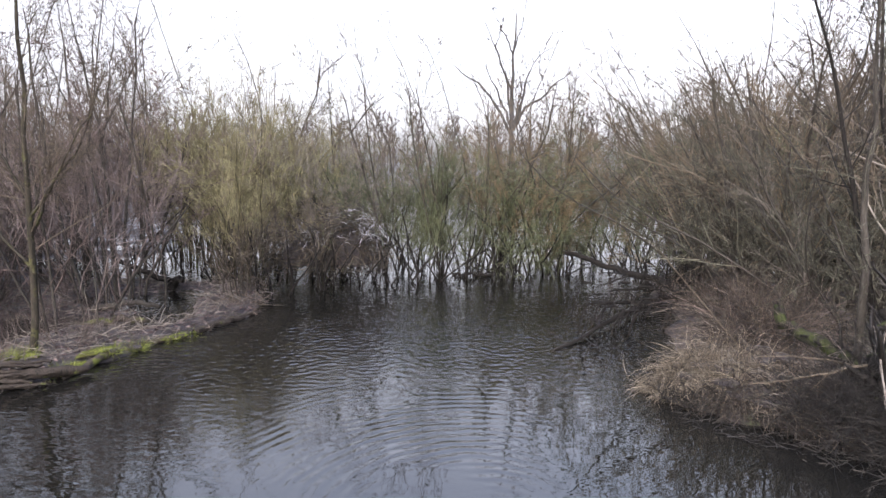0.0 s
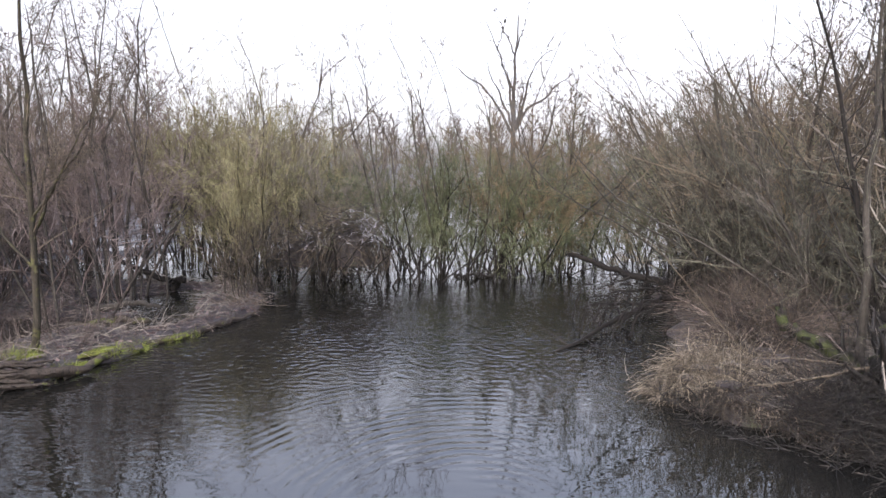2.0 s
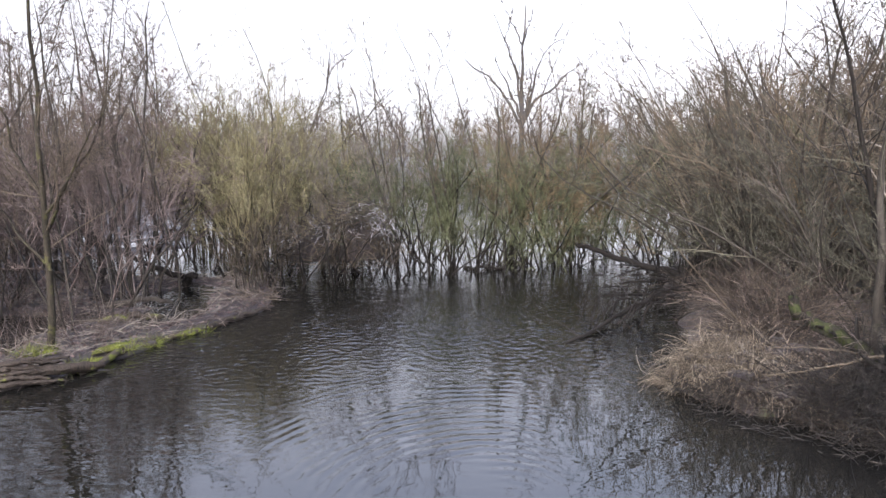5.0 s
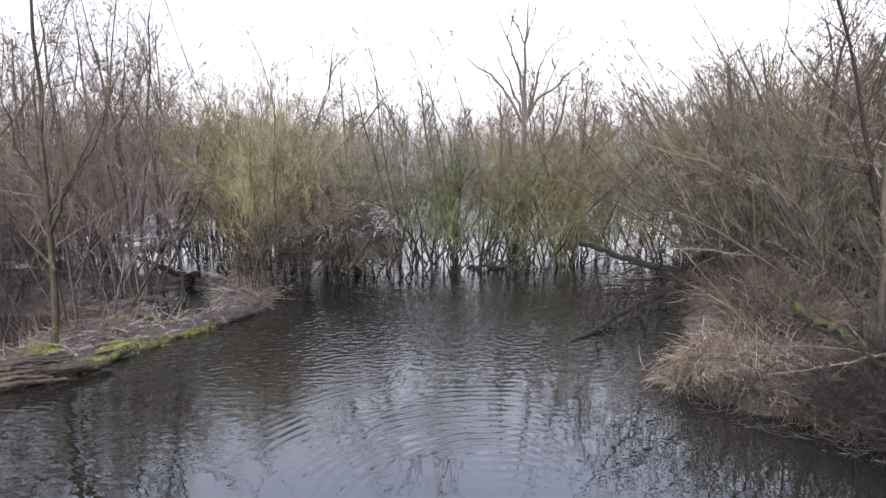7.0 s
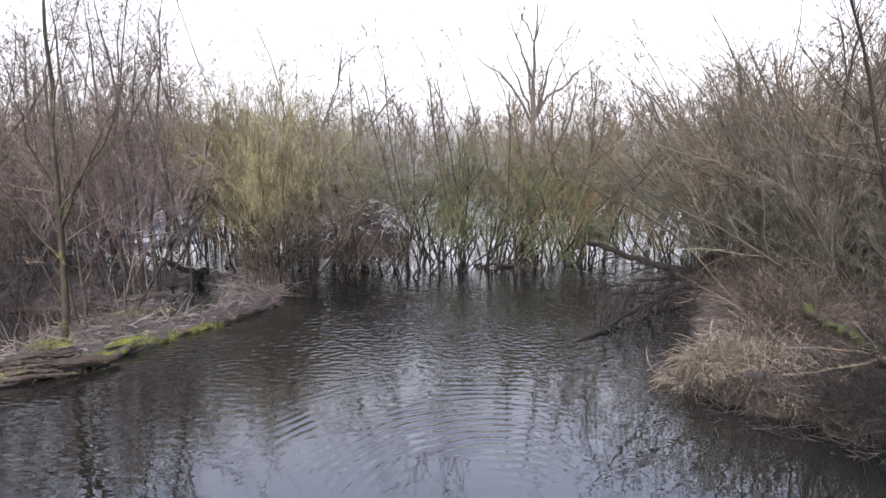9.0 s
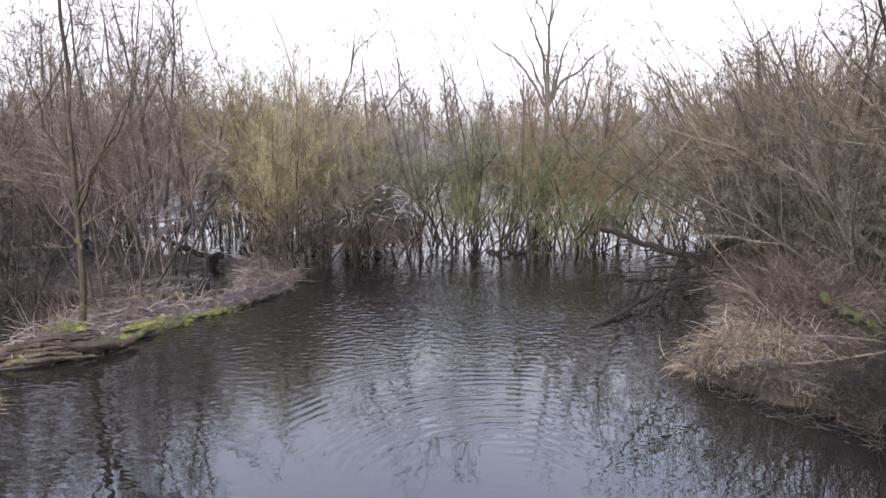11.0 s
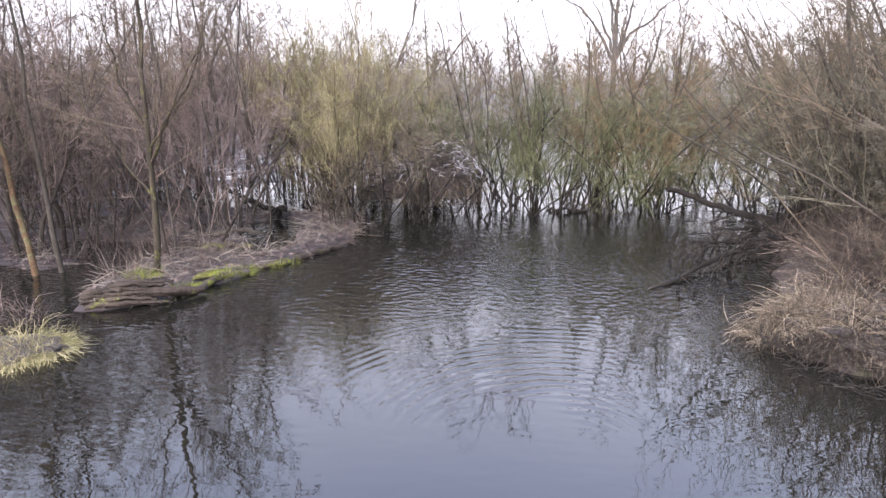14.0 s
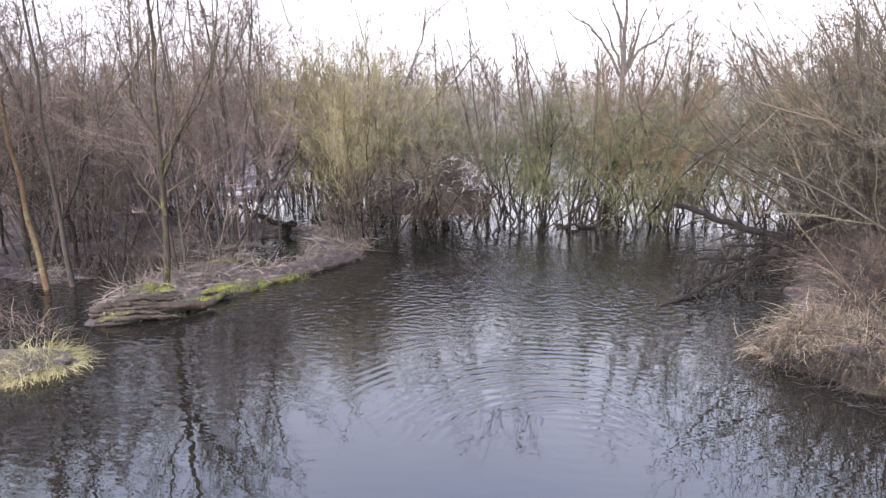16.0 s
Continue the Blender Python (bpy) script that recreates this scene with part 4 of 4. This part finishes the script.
def brush_mound(x, y, a, b, h, seed, twigs, debris, label):
    rng = np.random.default_rng(seed)
    e = holder("brush_mound", pose(x, y, 0.55), label, "brush heap")
    t, u = rng.uniform(0, 2 * np.pi, twigs), rng.uniform(0, 1, twigs)
    c = np.sqrt(1 - u * u)
    at = np.stack([a * c * np.cos(t), b * c * np.sin(t), h * u * (1 + 0.25 * np.sin(3 * t)) - 0.2 * c], -1) * rng.uniform(0.7, 1.08, (twigs, 1))
    way = unit(np.cross(at, rng.normal(0, 1, at.shape)) + (0, 0, 0.1))
    k = twigs // 3
    for mat, lo, hi in ((TWIG_BROWN, 0, 3 * k // 2), (TWIG_DARK, 3 * k // 2, twigs)):
        p = grow(rng, at[lo:hi], way[lo:hi], rng.uniform(0.3, 1.1, hi - lo), 5, -0.03, 0.22)
        p[..., 2] = np.maximum(p[..., 2], -0.12 + 0.1 * rng.normal(0, 1, (hi - lo, 1)))
        tagged(part("brush", [tubes(p, rng.uniform(0.004, 0.011, hi - lo), 0.4, 3)], mat, e), kind="stuff")
    # added solid core in the ground's colour, for the heap's dark inside
    part("core", [dome(a * 0.5, b * 0.5, h * 0.6, seed, rough=0.22)], GROUND, e, "added dark core that stops light showing through the heap")
    t, u = rng.normal(-0.7, 0.7, debris), rng.uniform(0.45, 1.0, debris)
    c = np.sqrt(1 - u * u)
    at = np.stack([a * c * np.cos(t), b * c * np.sin(t), h * u], -1) * 1.02
    p = grow(rng, at, unit(np.cross(at, rng.normal(0, 1, at.shape))), rng.uniform(0.1, 0.4, debris), 5, -0.1, 0.3)
    tagged(part("debris", [tubes(p, rng.uniform(0.005, 0.010, debris), 0.5, 3, flat=0.5)], GLINTLEAF, e, "wet curled debris, painted pale for the sky's glints"), kind="stuff")


brush_mound(-2.55, 17.0, 1.12, 0.65, 1.5, 340, 1300, 130, "rounded heap of dark brush and pale debris caught in willow stems")
brush_mound(-3.95, 16.9, 0.92, 0.55, 1.05, 341, 700, 60, "lower heap of grey tangled brush caught in willow stems")


# ---- sedge, reeds and grass
def tussock(name, x, y, z, seed, blades, long, splay, mat, label, size=0.2, up=-0.16, width=0.006, lean=(0, 0), category="sedge", group="", wander=0.12):
    rng = np.random.default_rng(seed)
    e = holder(name, pose(x, y, z), label, category, group)
    a, r = rng.uniform(0, 2 * np.pi, blades), size * np.sqrt(rng.uniform(0, 1, blades))
    s = np.radians(np.abs(rng.normal(splay, splay * 0.5, blades)))
    way = np.stack([np.sin(s) * np.cos(a) + lean[0], np.sin(s) * np.sin(a) + lean[1], np.cos(s)], -1)
    p = grow(rng, np.stack([r * np.cos(a), r * np.sin(a), np.full(blades, -0.03)], -1), way, long * rng.uniform(0.3, 1.3, blades), 6, up, wander)
    r = width * rng.uniform(0.6, 1.4, blades)
    k = blades // 2
    for nm, lo, hi in (("inner_tuft", 0, k), ("drooping_fringe", k, blades)):
        tagged(part(nm, [tubes(p[lo:hi], r[lo:hi], 0.3, 3, flat=0.45)], mat, e), kind="stuff")
    part("root_clump", [dome(size * 0.55, size * 0.55, 0.05, seed, 12, 5, 0.15)], GROUND, e, "matted root clump")
    return e


def tangle(name, x, y, rx, ry, h, canes, seed, mats, label, category="bramble", group="", thick=0.006, dip=-0.16):
    """Arching canes that cross each other over an oval patch of ground."""
    rng = np.random.default_rng(seed)
    z0 = max(level(x, y), -0.02)
    e = holder(name, pose(x, y, z0), label, category, group)
    per = canes // len(mats)
    for mat in mats:
        a, r = rng.uniform(0, 2 * np.pi, per), np.sqrt(rng.uniform(0, 1, per))
        at = np.stack([rx * r * np.cos(a), ry * r * np.sin(a), np.full(per, -0.05)], -1)
        way = unit(rng.normal(0, 0.8, (per, 3)) * (1, 1, 0) + (0, 0, 1.0))
        p = grow(rng, at, way, h * rng.uniform(0.9, 2.6, per), 6, dip * 1.3, 0.25)
        p[..., 2] = np.maximum(p[..., 2], -0.06)
        tagged(part("cane_thatch", [tubes(p, thick * rng.uniform(0.5, 1.5, per), 0.35, 3)], mat, e), kind="stuff")
    return e


for i, (x, y) in enumerate([(3.3, 8.85), (3.55, 8.7), (3.8, 8.9), (4.05, 8.7), (4.3, 8.95), (3.6, 9.1), (4.0, 9.2), (4.5, 9.3), (4.2, 9.5), (4.55, 8.75)]):
    tussock("sedge_tussock", x, y, level(x, y), 410 + i, 420, (0.62, 0.44, 0.72)[i % 3], (64, 50, 72)[i % 3], STRAW, "dead straw-coloured sedge tussock drooping over the water's edge", 0.3, -0.24,
            0.0058, ((-0.7, -0.1), (-0.1, -0.8), (0.5, -0.5), (-0.5, 0.5))[i % 4], group="sedge tussocks", wander=0.34)
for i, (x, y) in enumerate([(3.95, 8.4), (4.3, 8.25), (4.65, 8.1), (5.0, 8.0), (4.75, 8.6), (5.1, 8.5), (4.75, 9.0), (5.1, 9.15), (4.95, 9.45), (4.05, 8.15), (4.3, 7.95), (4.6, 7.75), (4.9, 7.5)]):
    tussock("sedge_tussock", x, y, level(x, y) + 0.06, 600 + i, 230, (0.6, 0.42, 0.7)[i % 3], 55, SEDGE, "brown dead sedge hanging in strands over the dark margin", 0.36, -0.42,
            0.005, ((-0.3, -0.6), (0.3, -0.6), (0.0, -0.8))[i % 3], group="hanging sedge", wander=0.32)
for i, (x, y) in enumerate([(5.05, 10.2), (5.3, 9.9), (5.6, 10.2), (5.4, 11.1), (5.75, 11.0), (5.9, 12.1), (6.2, 11.7), (5.9, 10.6), (6.2, 13.0), (6.5, 12.3), (6.3, 10.8), (6.1, 13.8), (6.6, 14.6)]):
    tangle("bramble_tangle", x, y, 0.55, 0.55, 0.74, 300, 430 + i, (REED, TWIG_BROWN, TWIG_DARK), "tangled red-brown dead bramble and reeds on the bank", "bramble", "bramble tangles", 0.0042)
# every cane near-black, so the margin's shade sits in the twigs' colour
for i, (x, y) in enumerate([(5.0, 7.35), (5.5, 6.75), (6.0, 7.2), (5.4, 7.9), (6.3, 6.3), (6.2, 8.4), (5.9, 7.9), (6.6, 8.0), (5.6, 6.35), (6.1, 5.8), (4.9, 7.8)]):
    tangle("brush_tangle", x, y, 0.6, 0.55, 0.6, 300, 445 + i, (TWIG_DARK, TWIG_DARK, TWIG_DARK), "tangle of wet twigs hanging over the margin, near-black for its shade", "brush", "dark brush", 0.0055)
# low near-black twigs stand in for the shaded hollow beneath the sedge
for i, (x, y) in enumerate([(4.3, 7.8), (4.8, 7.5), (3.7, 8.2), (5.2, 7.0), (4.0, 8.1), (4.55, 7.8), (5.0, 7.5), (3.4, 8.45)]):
    tangle("brush_tangle", x, y, 0.4, 0.3, 0.22, 150, 485 + i, (TWIG_DARK, TWIG_DARK), "low tangle of twigs, near-black for the shade under the sedge", "brush", "dark brush", 0.006)
for i, (x, y) in enumerate([(5.8, 13.8), (6.0, 14.9), (6.1, 16.2)]):
    tangle("brush_tangle", x, y, 0.6, 0.6, 0.6, 200, 455 + i, (TWIG_DARK, TWIG_DARK), "dark tangle of wet twigs at the water's edge", "brush", "dark brush", 0.009)
for i, (x, y) in enumerate([(-8.1, 8.3), (-8.9, 8.2), (-7.7, 7.9), (-9.6, 8.6)]):
    tangle("brush_tangle", x, y, 0.5, 0.4, 0.3, 120, 475 + i, (TWIG_DARK, TWIG_RED), "low tangle of fallen twigs in the dark inlet", "brush", "inlet brush", 0.006)
for i, (x, y) in enumerate([(-4.75, 14.3), (-8.8, 13.2), (-9.9, 13.2)]):
    tangle("bramble_tangle", x, y, 0.6, 0.5, 0.5, 120, 460 + i, (TWIG_BROWN, REED), "tangled purple-brown bramble on the marsh", "bramble", "marsh brambles", 0.0045)
for i, (x, y) in enumerate([(-5.1, 12.1), (-4.85, 12.8), (-4.6, 13.5), (-4.7, 14.2), (-5.5, 11.5), (-6.0, 10.6), (-6.6, 10.0), (-5.6, 12.6), (-6.3, 11.2)]):
    tangle("bramble_tangle", x, y, 0.5, 0.45, 0.22, 60, 520 + i, (REED, TWIG_DARK), "low red-brown dead stalks strewn along the bank", "bramble", "bank stalks", 0.0045, -0.2)
for i, (x, y) in enumerate([(-7.5, 10.1), (-6.7, 10.9), (-7.7, 11.2), (-6.4, 11.6), (-7.2, 11.9), (-8.6, 12.8), (-9.6, 11.2), (-10.4, 11.6)]):
    tussock("reed_tangle", x, y, level(x, y), 450 + i, 60, 0.9, 30, REED, "sparse dead red-brown reeds on the marsh", 0.4, -0.03, 0.005, (0, 0), "reeds", "marsh reeds")
for i, (x, y) in enumerate([(-6.4, 6.95), (-6.7, 6.6), (-6.55, 7.15), (-6.95, 6.4), (-6.8, 6.85), (-6.6, 6.75), (-7.1, 6.6), (-6.85, 7.2), (-7.25, 6.9)]):
    tussock("grass_tuft", x, y, max(0.0, level(x, y) - 0.02), 470 + i, 260, (0.42, 0.55, 0.34)[i % 3], 78, GRASS, "pale yellow-green grass tuft hanging into the water", 0.27, -0.26, 0.0042, (0.3, -0.15), "grass", "grass tufts", 0.26)
for i, (x, y) in enumerate([(-7.05, 10.2), (-7.25, 10.1), (-8.0, 9.5), (-5.5, 10.9), (-5.75, 10.5), (-4.95, 11.85), (-5.2, 11.5), (-6.1, 9.7)]):
    tussock("moss_tuft", x, y, level(x, y) + 0.03, 490 + i, 160, 0.22, 45, MOSSGRASS, "small bright yellow-green moss and grass tuft", 0.16, -0.1, 0.005, (0, 0), "moss", "moss tufts")


def moss_cushion(x, y, long, wide, turn, seed):
    e = holder("moss_cushion", pose(x, y, max(level(x, y), 0.02) + 0.01, 0, 0, turn), "bright yellow-green moss cushion on the log's edge", "moss", "moss cushions")
    rng = np.random.default_rng(seed)
    part("cushion", [dome(long, wide, 0.07, seed, 24, 7, 0.16)], MOSS, e)
    k = 80
    a, r = rng.uniform(0, 2 * np.pi, k), np.sqrt(rng.uniform(0, 1, k))
    at = np.stack([long * r * np.cos(a), wide * r * np.sin(a), 0.05 * (1 - r * r)], -1)
    p = grow(rng, at, unit(rng.normal(0, 0.6, (k, 3)) + (0, 0, 0.7)), rng.uniform(0.03, 0.09, k), 3, 0.0, 0.2)
    tagged(part("moss_fringe", [tubes(p, rng.uniform(0.003, 0.006, k), 0.4, 3)], MOSSGRASS, e), kind="stuff")


for i, (x, y, a, b, turn) in enumerate([(-6.05, 9.9, 0.24, 0.11, 62), (-5.92, 10.35, 0.34, 0.12, 58), (-5.1, 11.65, 0.24, 0.1, 58), (-7.0, 10.25, 0.2, 0.15, 10)]):
    moss_cushion(x, y, a, b, turn, 700 + i)


# ---- litter
def litter():
    rng = np.random.default_rng(500)
    k = 9000
    x, y = rng.uniform(-12, -4, k), rng.uniform(8.5, 22, k)
    d = shore(x, y)
    z = height(x, y)
    keep = (d > 0.05) & (z > -0.01)
    at = np.stack([x, y, z + 0.01], -1)[keep]
    way = unit(rng.normal(0, 1, at.shape) * (1, 1, 0.25))
    ob = new("leaf_litter", as_mesh("leaf_litter", [leaves(rng, at, way, rng.uniform(0.05, 0.14, len(at)), rng.uniform(0.012, 0.03, len(at)))], LITTER))
    tagged(ob, "wet purple-brown fallen leaves over the marsh", "leaf litter", kind="stuff")
    k = 2600
    x, y = np.concatenate([rng.uniform(-11, -4.5, k), rng.uniform(4, 8, k)]), np.concatenate([rng.uniform(8.6, 18, k), rng.uniform(5.2, 15, k)])
    keep = (shore(x, y) > 0.1) & (height(x, y) > 0.0)
    x, y = x[keep], y[keep]
    at = np.stack([x, y, np.maximum(height(x, y), 0) + rng.uniform(0.01, 0.12, len(x))], -1)
    way = unit(rng.normal(0, 1, at.shape) * (1, 1, 0.35))
    p = grow(rng, at, way, rng.uniform(0.2, 0.75, len(at)), 5, -0.03, 0.15)
    p[..., 2] = np.maximum(p[..., 2], 0.005)
    r, k = rng.uniform(0.004, 0.012, len(at)), len(at) // 5
    order = rng.permutation(len(at))
    for mat, pick, tone in ((TWIG_GREY, order[k:], "thin dark dead twigs"), (TWIG_PALE, order[:k], "thin pale dead stalks")):
        ob = new("twig_litter", as_mesh("twig_litter", [tubes(p[pick], r[pick], 0.4, 3)], mat))
        tagged(ob, tone + " strewn over both banks", "twigs", kind="stuff")

    k = 1500
    x, y = rng.uniform(3.2, 6.6, k), rng.uniform(5.2, 8.4, k)
    d = shore(x, y)
    keep = (d < 0.05) & (d > -0.9 * rng.uniform(0, 1, k) ** 0.6)
    x, y = x[keep], y[keep]
    at = np.stack([x, y, np.full(len(x), 0.006)], -1)
    way = unit(np.stack([rng.normal(0, 1, len(x)), rng.normal(0, 1, len(x)), np.full(len(x), 0.03)], -1))
    p = grow(rng, at, way, rng.uniform(0.06, 0.4, len(x)), 4, 0.0, 0.12)
    p[..., 2] = np.clip(p[..., 2], 0.002, 0.03)
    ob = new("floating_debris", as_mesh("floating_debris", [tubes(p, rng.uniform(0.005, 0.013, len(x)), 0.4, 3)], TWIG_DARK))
    tagged(ob, "dark sodden stalks and leaves floating by the bank", "debris", kind="stuff")


litter()


# ---- far woods behind the thicket
def far_woods():
    rng = np.random.default_rng(600)
    chunks = []
    for i in range(210):
        x, y = rng.uniform(-170, 150), rng.uniform(130, 190)
        h = (y * 0.072 + 3.0) * rng.uniform(0.72, 1.02)
        p = grow(rng, np.array([[x, y, 0.2]]), np.array([[0, 0, 1.0]]), [h], 8, 0.05, 0.05)
        g = woody(rng, p, [0.2], [(15, 0.06, 1.0, 40, 0.36, 4, 0.1, 0.1, 0.5), (9, 0.1, 1.0, 40, 0.5, 2, 0.06, 0.12, 0.6)])
        chunks += [tubes(q, np.maximum(r, 0.10), 0.3, 3) for q, r, m in g]
    ob = new("far_woods", as_mesh("far_woods", chunks, TWIG_FAR))
    tagged(ob, "distant bare grey winter woodland", "woods", kind="stuff")


far_woods()
